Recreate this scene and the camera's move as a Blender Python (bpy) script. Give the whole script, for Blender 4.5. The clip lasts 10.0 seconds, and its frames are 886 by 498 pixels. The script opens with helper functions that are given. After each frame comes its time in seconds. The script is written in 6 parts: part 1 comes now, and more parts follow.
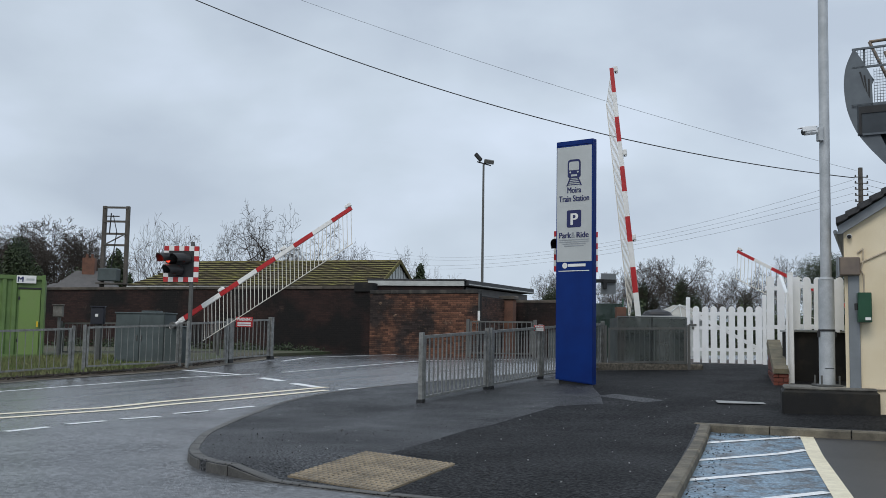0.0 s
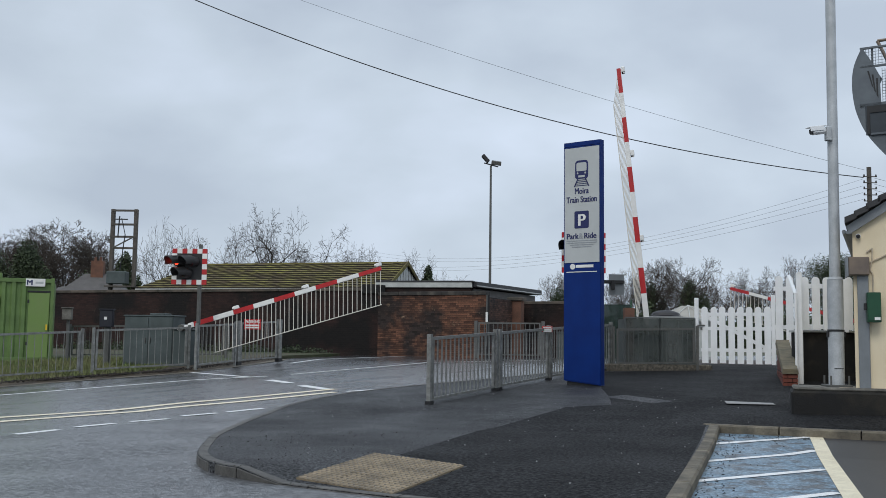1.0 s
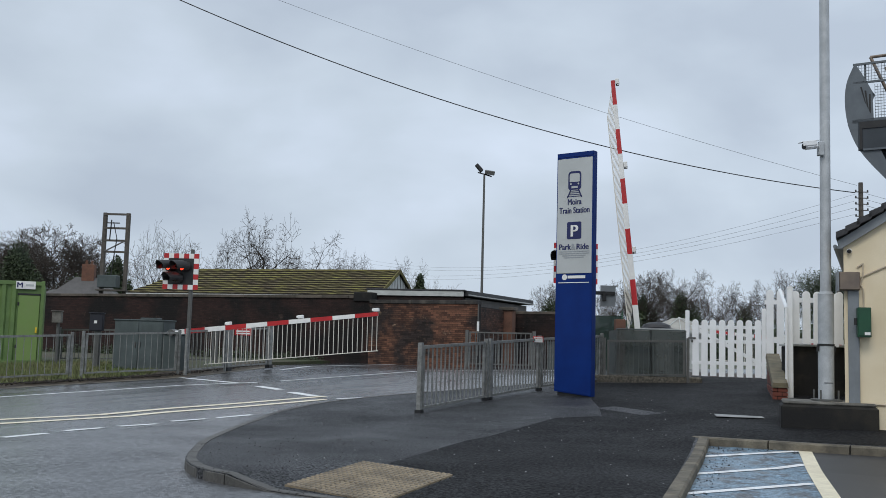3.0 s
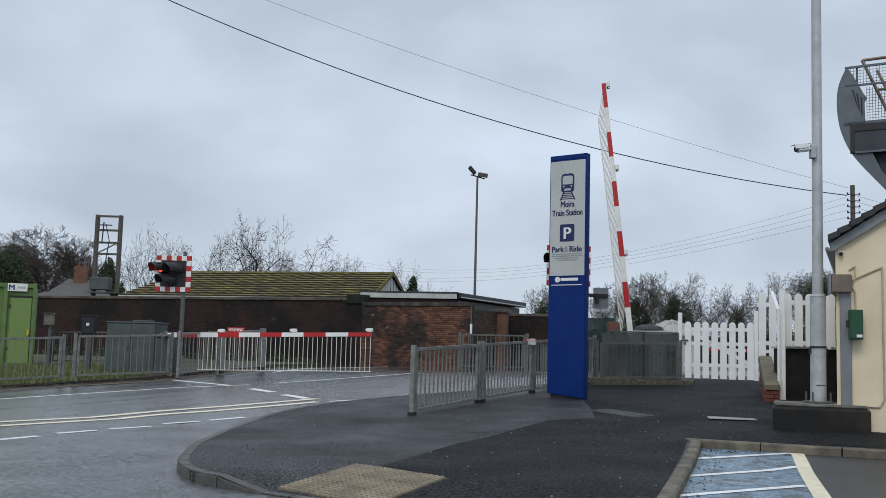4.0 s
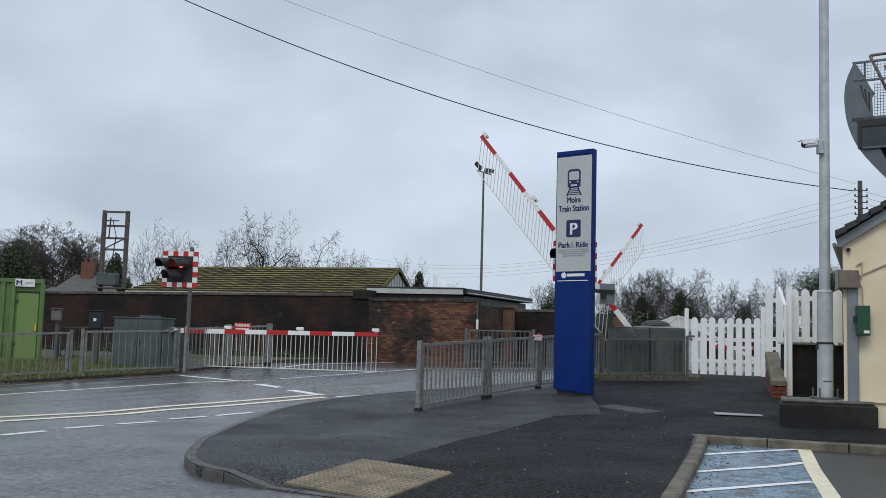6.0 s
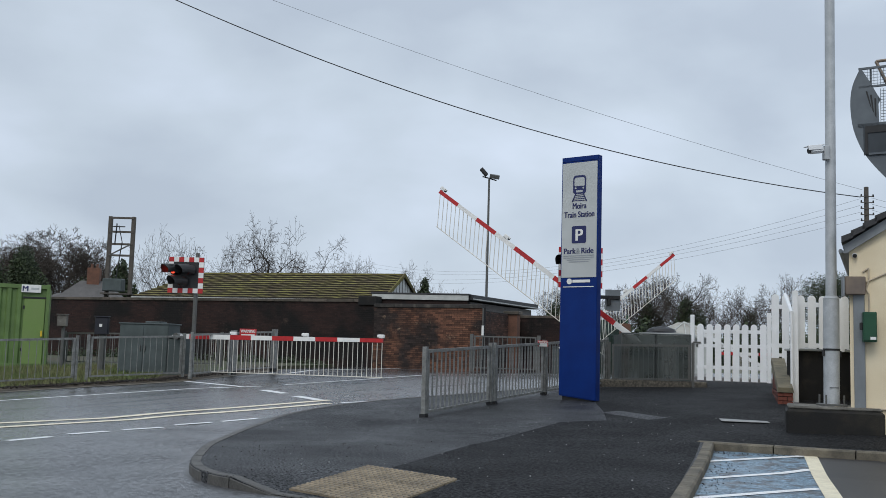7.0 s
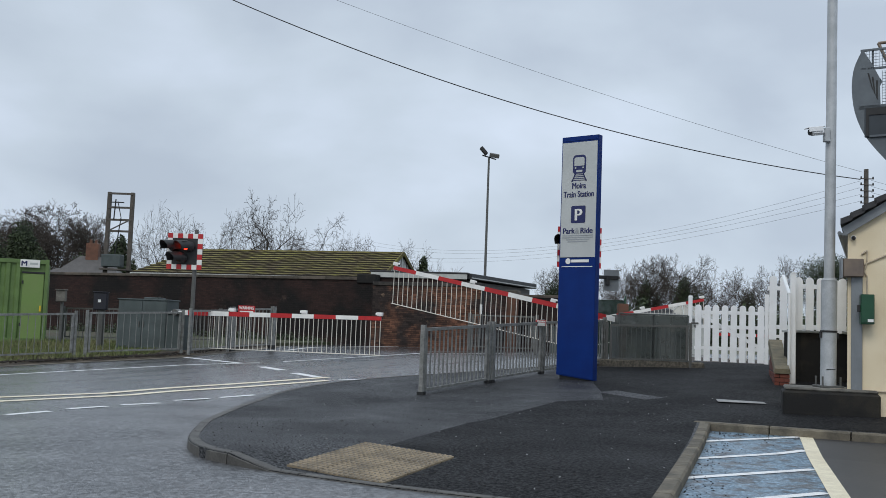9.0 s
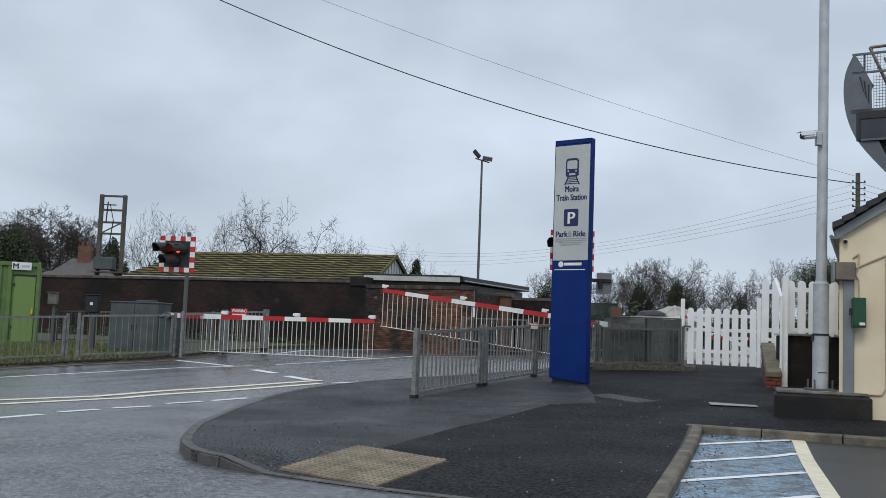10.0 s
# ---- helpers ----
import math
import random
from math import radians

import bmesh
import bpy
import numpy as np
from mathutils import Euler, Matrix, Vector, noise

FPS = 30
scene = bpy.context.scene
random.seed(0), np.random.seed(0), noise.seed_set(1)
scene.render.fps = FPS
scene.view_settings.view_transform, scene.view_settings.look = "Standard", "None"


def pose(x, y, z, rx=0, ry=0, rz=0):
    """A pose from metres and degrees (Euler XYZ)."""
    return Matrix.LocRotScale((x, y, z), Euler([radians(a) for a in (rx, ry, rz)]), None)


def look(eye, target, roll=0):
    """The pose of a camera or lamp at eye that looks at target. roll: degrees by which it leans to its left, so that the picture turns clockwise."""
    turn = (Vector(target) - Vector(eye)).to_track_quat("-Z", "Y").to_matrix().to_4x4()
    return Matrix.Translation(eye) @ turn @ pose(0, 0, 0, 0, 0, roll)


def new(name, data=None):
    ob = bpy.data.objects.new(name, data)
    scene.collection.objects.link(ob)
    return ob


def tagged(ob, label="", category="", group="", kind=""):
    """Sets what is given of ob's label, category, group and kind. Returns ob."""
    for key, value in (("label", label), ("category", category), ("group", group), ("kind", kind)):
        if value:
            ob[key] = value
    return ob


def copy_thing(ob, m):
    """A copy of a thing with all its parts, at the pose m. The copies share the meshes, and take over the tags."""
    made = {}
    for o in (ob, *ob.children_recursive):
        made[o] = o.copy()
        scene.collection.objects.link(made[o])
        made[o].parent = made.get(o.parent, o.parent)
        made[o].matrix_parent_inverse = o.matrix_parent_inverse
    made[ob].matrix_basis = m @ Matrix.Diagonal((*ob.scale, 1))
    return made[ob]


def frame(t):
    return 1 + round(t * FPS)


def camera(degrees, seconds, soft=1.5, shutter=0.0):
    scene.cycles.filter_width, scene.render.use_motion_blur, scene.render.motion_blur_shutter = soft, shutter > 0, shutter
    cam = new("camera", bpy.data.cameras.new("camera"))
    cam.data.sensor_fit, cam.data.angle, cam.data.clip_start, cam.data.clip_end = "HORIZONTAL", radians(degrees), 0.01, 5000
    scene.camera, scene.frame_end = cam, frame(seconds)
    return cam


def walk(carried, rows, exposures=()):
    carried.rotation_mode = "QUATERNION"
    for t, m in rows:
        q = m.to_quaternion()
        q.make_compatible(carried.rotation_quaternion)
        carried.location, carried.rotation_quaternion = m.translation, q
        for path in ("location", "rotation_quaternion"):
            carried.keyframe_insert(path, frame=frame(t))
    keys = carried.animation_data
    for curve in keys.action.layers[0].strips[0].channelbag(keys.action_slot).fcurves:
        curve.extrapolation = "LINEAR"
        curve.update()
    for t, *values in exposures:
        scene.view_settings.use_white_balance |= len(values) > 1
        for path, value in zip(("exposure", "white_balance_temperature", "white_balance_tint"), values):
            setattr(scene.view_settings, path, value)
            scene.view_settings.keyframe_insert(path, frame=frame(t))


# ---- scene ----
cam = camera(48.0, 10.0, soft=0.8)
EYE = (0.0, 0.0, 1.15)
TURNS = [
    (0, -.112, 5.093, -.912), (.5, .067, 5.193, -.876), (1, .348, 5.175, -.705), (1.5, .071, 5.153, -.496),
    (2, -.165, 5.393, -1.002), (2.5, -.036, 5.564, -1.438), (4, -.575, 5.831, -1.519), (4.5, -.652, 5.738, -1.344),
    (5, -.695, 5.501, -1.621), (6.5, -.011, 5.685, -1.539), (7, .09, 5.91, -1.624), (7.5, .105, 6.195, -1.733),
    (8, .57, 6.141, -1.839), (8.5, .545, 5.243, -1.895), (9, -.016, 4.683, -2.129), (9.5, -.259, 4.567, -2.299),
    (10, -.425, 4.871, -2.159)]
walk(cam, [(t, pose(*EYE, 90 + pitch, roll, yaw)) for t, yaw, pitch, roll in TURNS])

# ---- world, sun ----
world = bpy.data.worlds.new("overcast_sky")
scene.world = world
world.use_nodes = True
wt = world.node_tree
wt.nodes.clear()


def wnode(kind, **kw):
    n = wt.nodes.new(kind)
    for k, v in kw.items():
        n.inputs[k].default_value = v
    return n


w_out = wt.nodes.new("ShaderNodeOutputWorld")
w_sky = wt.nodes.new("ShaderNodeTexSky")
w_sky.sky_type, w_sky.sun_disc = "NISHITA", False
w_sky.sun_elevation, w_sky.sun_rotation = radians(28), radians(200)
w_bg_sky = wnode("ShaderNodeBackground", Strength=0.06)
wt.links.new(w_sky.outputs[0], w_bg_sky.inputs["Color"])
w_co = wt.nodes.new("ShaderNodeTexCoord")
w_sep = wt.nodes.new("ShaderNodeSeparateXYZ")
wt.links.new(w_co.outputs["Generated"], w_sep.inputs[0])
# cloud sheet: the directions are flattened so that the clouds lie in layers
w_map = wt.nodes.new("ShaderNodeMapping")
w_map.inputs["Scale"].default_value = (2.2, 2.2, 4.2)
w_map.inputs["Location"].default_value = (0.35, 0.2, 0.55)
wt.links.new(w_co.outputs["Generated"], w_map.inputs[0])
w_noise = wnode("ShaderNodeTexNoise", Scale=1.7, Detail=6.0, Roughness=0.45, Distortion=0.1)
wt.links.new(w_map.outputs[0], w_noise.inputs["Vector"])
w_ramp = wt.nodes.new("ShaderNodeValToRGB")
w_ramp.color_ramp.elements[0].position, w_ramp.color_ramp.elements[0].color = 0.36, (0.44, 0.51, 0.607, 1)
w_ramp.color_ramp.elements[1].position, w_ramp.color_ramp.elements[1].color = 0.66, (0.605, 0.69, 0.815, 1)
e = w_ramp.color_ramp.elements.new(0.52)
e.color = (0.525, 0.605, 0.702, 1)
wt.links.new(w_noise.outputs["Fac"], w_ramp.inputs[0])
# an overcast sky is about three times as bright overhead as at the horizon
w_up = wt.nodes.new("ShaderNodeMapRange")
w_up.inputs["From Min"].default_value, w_up.inputs["From Max"].default_value = 0.30, 1.0
w_up.inputs["To Min"].default_value, w_up.inputs["To Max"].default_value = 1.0, 1.35
wt.links.new(w_sep.outputs["Z"], w_up.inputs["Value"])
w_bg = wt.nodes.new("ShaderNodeBackground")
wt.links.new(w_ramp.outputs[0], w_bg.inputs["Color"])
w_side = wt.nodes.new("ShaderNodeMath")
w_side.operation = "MULTIPLY_ADD"
w_side.inputs[1].default_value, w_side.inputs[2].default_value = 0.12, 1.14
wt.links.new(w_sep.outputs["X"], w_side.inputs[0])
w_mul = wt.nodes.new("ShaderNodeMath")
w_mul.operation = "MULTIPLY"
wt.links.new(w_up.outputs[0], w_mul.inputs[0])
wt.links.new(w_side.outputs[0], w_mul.inputs[1])
w_low = wt.nodes.new("ShaderNodeMapRange")
w_low.inputs["From Min"].default_value, w_low.inputs["From Max"].default_value = 0.0, 0.22
w_low.inputs["To Min"].default_value, w_low.inputs["To Max"].default_value = 0.97, 1.0
wt.links.new(w_sep.outputs["Z"], w_low.inputs["Value"])
w_all = wt.nodes.new("ShaderNodeMath")
w_all.operation = "MULTIPLY"
wt.links.new(w_mul.outputs[0], w_all.inputs[0])
wt.links.new(w_low.outputs[0], w_all.inputs[1])
wt.links.new(w_all.outputs[0], w_bg.inputs["Strength"])
w_mix = wnode("ShaderNodeMixShader", Fac=0.95)
wt.links.new(w_bg_sky.outputs[0], w_mix.inputs[1])
wt.links.new(w_bg.outputs[0], w_mix.inputs[2])
wt.links.new(w_mix.outputs[0], w_out.inputs[0])

sun = new("sun", bpy.data.lights.new("sun", "SUN"))
sun.data.energy, sun.data.angle, sun.data.color = 0.95, radians(25), (1.0, 0.96, 0.9)
sun.matrix_world = look((-6, -14, 14), (0, 0, 0))


# ---- materials ----
def mat(name, base, rough=0.6, metal=0.0, var=None, scale=4.0, detail=6.0, amount=1.0, grain=0.0, grain_scale=60.0,
        bump=0.0, bump_scale=40.0, rough2=None, rscale=1.5, emit=None, estr=0.0, coat=0.0, island=0.0, spec=0.5, lo=0.35, hi=0.65, placed=False, speck=0.0, speck_scale=30.0, coat_rough=0.03, stretch=None, fleck=None, fleck_scale=3.0, fleck_at=(0.66, 0.70)):
    """A Principled material: base colour, a second colour var in noise patches, fine grain, relief and gloss patches."""
    m = bpy.data.materials.new(name)
    m.use_nodes = True
    nt = m.node_tree
    b = nt.nodes["Principled BSDF"]
    b.inputs["Roughness"].default_value, b.inputs["Metallic"].default_value = rough, metal
    b.inputs["Specular IOR Level"].default_value = spec
    b.inputs["Coat Weight"].default_value, b.inputs["Coat Roughness"].default_value = coat, coat_rough
    co = nt.nodes.new("ShaderNodeTexCoord").outputs["Object"]
    if placed:
        co = nt.nodes.new("ShaderNodeNewGeometry").outputs["Position"]

    broad = co
    if stretch:
        turn_, along_, across_ = stretch
        m1, m2 = nt.nodes.new("ShaderNodeMapping"), nt.nodes.new("ShaderNodeMapping")
        m1.inputs["Rotation"].default_value = (0, 0, radians(-turn_))
        m2.inputs["Scale"].default_value = (along_, across_, 1)
        nt.links.new(co, m1.inputs[0])
        nt.links.new(m1.outputs[0], m2.inputs[0])
        broad = m2.outputs[0]

    def noise_of(s, d, rough_=0.55, co=co):
        n = nt.nodes.new("ShaderNodeTexNoise")
        n.inputs["Scale"].default_value, n.inputs["Detail"].default_value, n.inputs["Roughness"].default_value = s, d, rough_
        nt.links.new(co, n.inputs["Vector"])
        return n.outputs["Fac"]

    def span(sock, a, c, x, y):
        r = nt.nodes.new("ShaderNodeMapRange")
        for k, v in zip(("From Min", "From Max", "To Min", "To Max"), (a, c, x, y)):
            r.inputs[k].default_value = v
        nt.links.new(sock, r.inputs["Value"])
        return r.outputs[0]

    def mixed(fac, a, c, mode="MIX"):
        x = nt.nodes.new("ShaderNodeMix")
        x.data_type, x.blend_type = "RGBA", mode
        for sock, v in ((x.inputs[6], a), (x.inputs[7], c)):
            if isinstance(v, tuple):
                sock.default_value = v
            else:
                nt.links.new(v, sock)
        if isinstance(fac, float):
            x.inputs[0].default_value = fac
        else:
            nt.links.new(fac, x.inputs[0])
        return x.outputs[2]

    col = (*base, 1)
    if var:
        col = mixed(span(noise_of(scale, detail, co=broad), lo, hi, 0, amount), col, (*var, 1))
    if fleck:
        col = mixed(span(noise_of(fleck_scale, 8.0, 0.65), *fleck_at, 0, 0.8), col, (*fleck, 1))
    if grain:
        v = span(noise_of(grain_scale, 3.0, 0.7), 0.25, 0.75, 1 - grain, 1 + grain)
        cmb = nt.nodes.new("ShaderNodeCombineColor")
        for k in range(3):
            nt.links.new(v, cmb.inputs[k])
        col = mixed(1.0, col, cmb.outputs[0], "MULTIPLY")
    if speck:
        v = span(noise_of(speck_scale, 3.0, 0.8), 0.42, 0.64, 1 - speck, 1 + 1.5 * speck)
        wet = nt.nodes.new("ShaderNodeMath")
        wet.operation = "MULTIPLY"
        wet.inputs[1].default_value = spec
        nt.links.new(v, wet.inputs[0])
        nt.links.new(wet.outputs[0], b.inputs["Specular IOR Level"])
        if coat:
            film = nt.nodes.new("ShaderNodeMath")
            film.operation = "MULTIPLY"
            film.use_clamp = True
            film.inputs[1].default_value = coat
            nt.links.new(v, film.inputs[0])
            nt.links.new(film.outputs[0], b.inputs["Coat Weight"])
        cmb = nt.nodes.new("ShaderNodeCombineColor")
        for k in range(3):
            nt.links.new(v, cmb.inputs[k])
        col = mixed(1.0, col, cmb.outputs[0], "MULTIPLY")
    if island:
        info = nt.nodes.new("ShaderNodeObjectInfo")
        geo = nt.nodes.new("ShaderNodeNewGeometry")
        add = nt.nodes.new("ShaderNodeMath")
        add.operation = "ADD"
        nt.links.new(info.outputs["Random"], add.inputs[0])
        nt.links.new(geo.outputs["Random Per Island"], add.inputs[1])
        fr = nt.nodes.new("ShaderNodeMath")
        fr.operation = "FRACT"
        nt.links.new(add.outputs[0], fr.inputs[0])
        v = span(fr.outputs[0], 0, 1, 1 - island, 1 + island)
        cmb = nt.nodes.new("ShaderNodeCombineColor")
        for k in range(3):
            nt.links.new(v, cmb.inputs[k])
        col = mixed(1.0, col, cmb.outputs[0], "MULTIPLY")
    if isinstance(col, tuple):
        b.inputs["Base Color"].default_value = col
    else:
        nt.links.new(col, b.inputs["Base Color"])
    if rough2 is not None:
        nt.links.new(span(noise_of(rscale, 5.0, co=broad), 0.35, 0.65, rough, rough2), b.inputs["Roughness"])
    if bump:
        bn = nt.nodes.new("ShaderNodeBump")
        bn.inputs["Strength"].default_value, bn.inputs["Distance"].default_value = bump, 0.02
        nt.links.new(noise_of(bump_scale, 4.0, 0.6), bn.inputs["Height"])
        nt.links.new(bn.outputs[0], b.inputs["Normal"])
        if coat:
            nt.links.new(bn.outputs[0], b.inputs["Coat Normal"])
    if emit:
        b.inputs["Emission Color"].default_value = (*emit, 1)
        b.inputs["Emission Strength"].default_value = estr
    return m


M = {
    "ground": mat("earth_and_grass", (0.05, 0.07, 0.025), 0.9, var=(0.07, 0.055, 0.035), scale=0.6, grain=0.5, grain_scale=14, bump=0.6),
    "road": mat("wet_asphalt", (0.056, 0.057, 0.061), 0.16, var=(0.135, 0.137, 0.142), scale=1.0, grain=0.65, grain_scale=26, bump=0.25, bump_scale=70, rough2=0.40, rscale=1.0, spec=0.85, speck=0.40, speck_scale=34, coat=1.0, coat_rough=0.12, stretch=(52, 0.25, 1.1), lo=0.40, hi=0.62),
    "entrance": mat("worn_entrance_asphalt", (0.028, 0.0288, 0.0305), 0.28, var=(0.105, 0.106, 0.109), scale=0.55, grain=0.85, grain_scale=20, bump=0.45, bump_scale=50, rough2=0.55, rscale=0.6, spec=0.7, speck=0.5, speck_scale=18, coat=0.7, coat_rough=0.22, lo=0.36, hi=0.64),
    "pave": mat("damp_footway_asphalt", (0.044, 0.045, 0.048), 0.46, var=(0.018, 0.0185, 0.020), scale=0.45, grain=0.7, grain_scale=36, speck=0.9, speck_scale=44, bump=0.55, bump_scale=70, rough2=0.70, rscale=0.6, spec=0.32, lo=0.42, hi=0.62),
    "patch": mat("newer_dark_asphalt", (0.012, 0.0122, 0.013), 0.68, var=(0.02, 0.0202, 0.0215), scale=0.9, grain=0.5, grain_scale=70, speck=0.55, speck_scale=28, bump=0.7, bump_scale=42, rough2=0.82, rscale=0.8, spec=0.16),
    "carpark": mat("smooth_car_park_asphalt", (0.046, 0.044, 0.043), 0.5, var=(0.034, 0.034, 0.034), scale=0.7, grain=0.4, grain_scale=60, bump=0.25, bump_scale=80),
    "bluebay": mat("worn_blue_bay_paint", (0.15, 0.235, 0.31), 0.28, var=(0.075, 0.085, 0.095), scale=5.5, grain=0.6, grain_scale=30, bump=0.4, bump_scale=45, rough2=0.5, rscale=2.5, lo=0.48, hi=0.62, speck=0.4, speck_scale=24),
    "white_line": mat("worn_white_road_paint", (0.88, 0.88, 0.87), 0.35, var=(0.48, 0.48, 0.48), scale=9, grain=0.2, amount=0.55, lo=0.48, hi=0.75),
    "yellow_line": mat("worn_pale_yellow_road_paint", (0.93, 0.81, 0.60), 0.35, var=(0.62, 0.53, 0.40), scale=8, grain=0.2, amount=0.5, lo=0.48, hi=0.75),
    "cream_line": mat("cream_bay_paint", (0.84, 0.76, 0.56), 0.5, var=(0.70, 0.62, 0.45), scale=7, grain=0.15),
    "mud": mat("wet_mud_and_leaf_litter", (0.036, 0.026, 0.018), 0.85, var=(0.085, 0.065, 0.04), scale=3, grain=0.5, grain_scale=30, bump=0.8, bump_scale=25),
    "kerb_buff": mat("buff_concrete_kerb", (0.18, 0.155, 0.112), 0.75, var=(0.06, 0.053, 0.04), scale=3.2, grain=0.35, grain_scale=70, bump=0.4, island=0.15),
    "kerb": mat("weathered_concrete_kerb", (0.105, 0.100, 0.090), 0.65, var=(0.055, 0.052, 0.047), scale=3.5, grain=0.4, grain_scale=60, bump=0.15, island=0.12),
    "ballast": mat("rusty_brown_ballast", (0.075, 0.055, 0.042), 0.85, var=(0.035, 0.028, 0.023), scale=5, grain=0.6, grain_scale=22, bump=0.9, bump_scale=18),
    "pebble": mat("pebbly_concrete", (0.16, 0.14, 0.11), 0.8, var=(0.05, 0.045, 0.035), scale=18, grain=0.5, grain_scale=40, bump=0.8, bump_scale=30),
    "concrete": mat("stained_concrete", (0.20, 0.19, 0.165), 0.8, var=(0.07, 0.065, 0.055), scale=3, grain=0.35, bump=0.4),
    # blackened plinth and cap stone; also paints the dark void below the fence
    "blackplinth": mat("algae_black_and_void_shade", (0.008, 0.0075, 0.007), 0.85, var=(0.032, 0.027, 0.018), scale=2.2, grain=0.4, bump=0.3, lo=0.5, hi=0.75),
    "blister_dark": mat("dark_brown_by_the_blisters", (0.055, 0.043, 0.030), 0.7, var=(0.12, 0.095, 0.06), scale=9, grain=0.3, placed=True),
    "litter": mat("dead_leaves_and_dirt", (0.030, 0.020, 0.012), 0.85, var=(0.012, 0.011, 0.010), scale=3, island=0.5),
    "tactile": mat("buff_tactile_concrete", (0.30, 0.235, 0.15), 0.65, var=(0.17, 0.135, 0.09), scale=3.5, grain=0.25, bump=0.2, island=0.08, placed=True),
    "slab": mat("pale_concrete_cover", (0.34, 0.34, 0.33), 0.6, var=(0.22, 0.22, 0.22), scale=6, grain=0.2),
    "galv": mat("galvanised_steel", (0.52, 0.54, 0.55), 0.42, 0.2, var=(0.40, 0.42, 0.43), scale=5, grain=0.12, rough2=0.62),
    "railgalv": mat("weathered_galvanised_rail", (0.27, 0.275, 0.262), 0.5, 0.2, var=(0.16, 0.16, 0.15), scale=9, grain=0.2, grain_scale=40, rough2=0.7),
    "darkgalv": mat("weathered_grey_steel", (0.12, 0.12, 0.115), 0.5, 0.2, var=(0.10, 0.10, 0.09), scale=6, grain=0.2),
    "cabinet": mat("grey_painted_cabinet", (0.085, 0.105, 0.105), 0.5, 0.1, var=(0.058, 0.073, 0.071), scale=2.5, grain=0.18),
    "mesh": mat("grey_weldmesh", (0.10, 0.112, 0.108), 0.55, 0.2, grain=0.1),
    "navy": mat("dark_navy_box", (0.006, 0.008, 0.016), 0.5, var=(0.010, 0.011, 0.018), scale=4),
    "black": mat("matt_black", (0.012, 0.012, 0.013), 0.55, var=(0.02, 0.02, 0.02), scale=6),
    "red": mat("signal_red_reflective", (0.52, 0.018, 0.02), 0.40, var=(0.42, 0.015, 0.018), scale=5, grain=0.06),
    "white": mat("reflective_white", (0.87, 0.86, 0.82), 0.4, var=(0.76, 0.755, 0.73), scale=4, grain=0.05),
    "whitepaint": mat("white_gloss_fence_paint", (0.90, 0.91, 0.92), 0.42, var=(0.83, 0.84, 0.84), scale=3, grain=0.05, placed=True),
    "rod": mat("pale_aluminium_rod", (0.74, 0.70, 0.62), 0.4, 0.1, grain=0.05),
    "lens_red": mat("lit_red_lens", (0.5, 0.01, 0.01), 0.2, emit=(1.0, 0.05, 0.02), estr=3.0),
    "lens_dark": mat("unlit_amber_lens", (0.03, 0.02, 0.01), 0.15),
    "signblue": mat("royal_blue_sign_panel", (0.0010, 0.026, 0.170), 0.5, var=(0.0008, 0.020, 0.140), scale=2.5, grain=0.08, spec=0.22),
    "signgrey": mat("pale_grey_sign_panel", (0.52, 0.54, 0.53), 0.4, var=(0.47, 0.49, 0.48), scale=2, grain=0.02),
    "ink": mat("dark_navy_lettering", (0.015, 0.02, 0.10), 0.4),
    "inkgrey": mat("grey_lettering", (0.32, 0.34, 0.36), 0.4),
    "green": mat("green_container_paint", (0.135, 0.22, 0.065), 0.5, var=(0.10, 0.165, 0.05), scale=2.2, grain=0.15, bump=0.1, rough2=0.65),
    "greendoor": mat("olive_green_door_paint", (0.18, 0.26, 0.08), 0.5, var=(0.17, 0.27, 0.07), scale=2.0, grain=0.1),
    "yellow": mat("yellow_sign_board", (0.75, 0.50, 0.03), 0.45, grain=0.05),
    "dgreen": mat("dark_green_box", (0.008, 0.07, 0.03), 0.4, var=(0.006, 0.055, 0.025), scale=5),
    "darkbrick": mat("soot_dark_brickwork", (0.030, 0.0135, 0.0105), 0.88, var=(0.0065, 0.0048, 0.0044), scale=0.55, lo=0.44, hi=0.58, grain=0.35, grain_scale=18, bump=0.5, island=0.35, fleck=(0.085, 0.055, 0.042), fleck_scale=1.3, fleck_at=(0.60, 0.72)),
    "mortar": mat("old_mortar", (0.024, 0.018, 0.015), 0.9, var=(0.012, 0.010, 0.009), scale=1.0, grain=0.3),
    "brick": mat("old_red_brick", (0.135, 0.060, 0.035), 0.85, var=(0.028, 0.019, 0.016), scale=0.9, grain=0.35, grain_scale=25, bump=0.4, island=0.55, lo=0.46, hi=0.60, placed=True, fleck=(0.30, 0.20, 0.13), fleck_scale=3.2, fleck_at=(0.62, 0.70)),
    "yardbrick": mat("sooty_yard_brick", (0.075, 0.036, 0.024), 0.88, var=(0.018, 0.013, 0.011), scale=0.9, grain=0.35, grain_scale=20, bump=0.4, island=0.5, lo=0.42, hi=0.60, fleck=(0.20, 0.15, 0.12), fleck_scale=2.6, fleck_at=(0.62, 0.70)),
    "brickred": mat("plain_red_brick", (0.20, 0.055, 0.035), 0.8, var=(0.11, 0.035, 0.025), scale=5, grain=0.3, bump=0.3, island=0.25),
    "coping": mat("mossy_stone_coping", (0.13, 0.105, 0.085), 0.85, var=(0.05, 0.045, 0.035), scale=2.0, grain=0.3, bump=0.4, island=0.25),
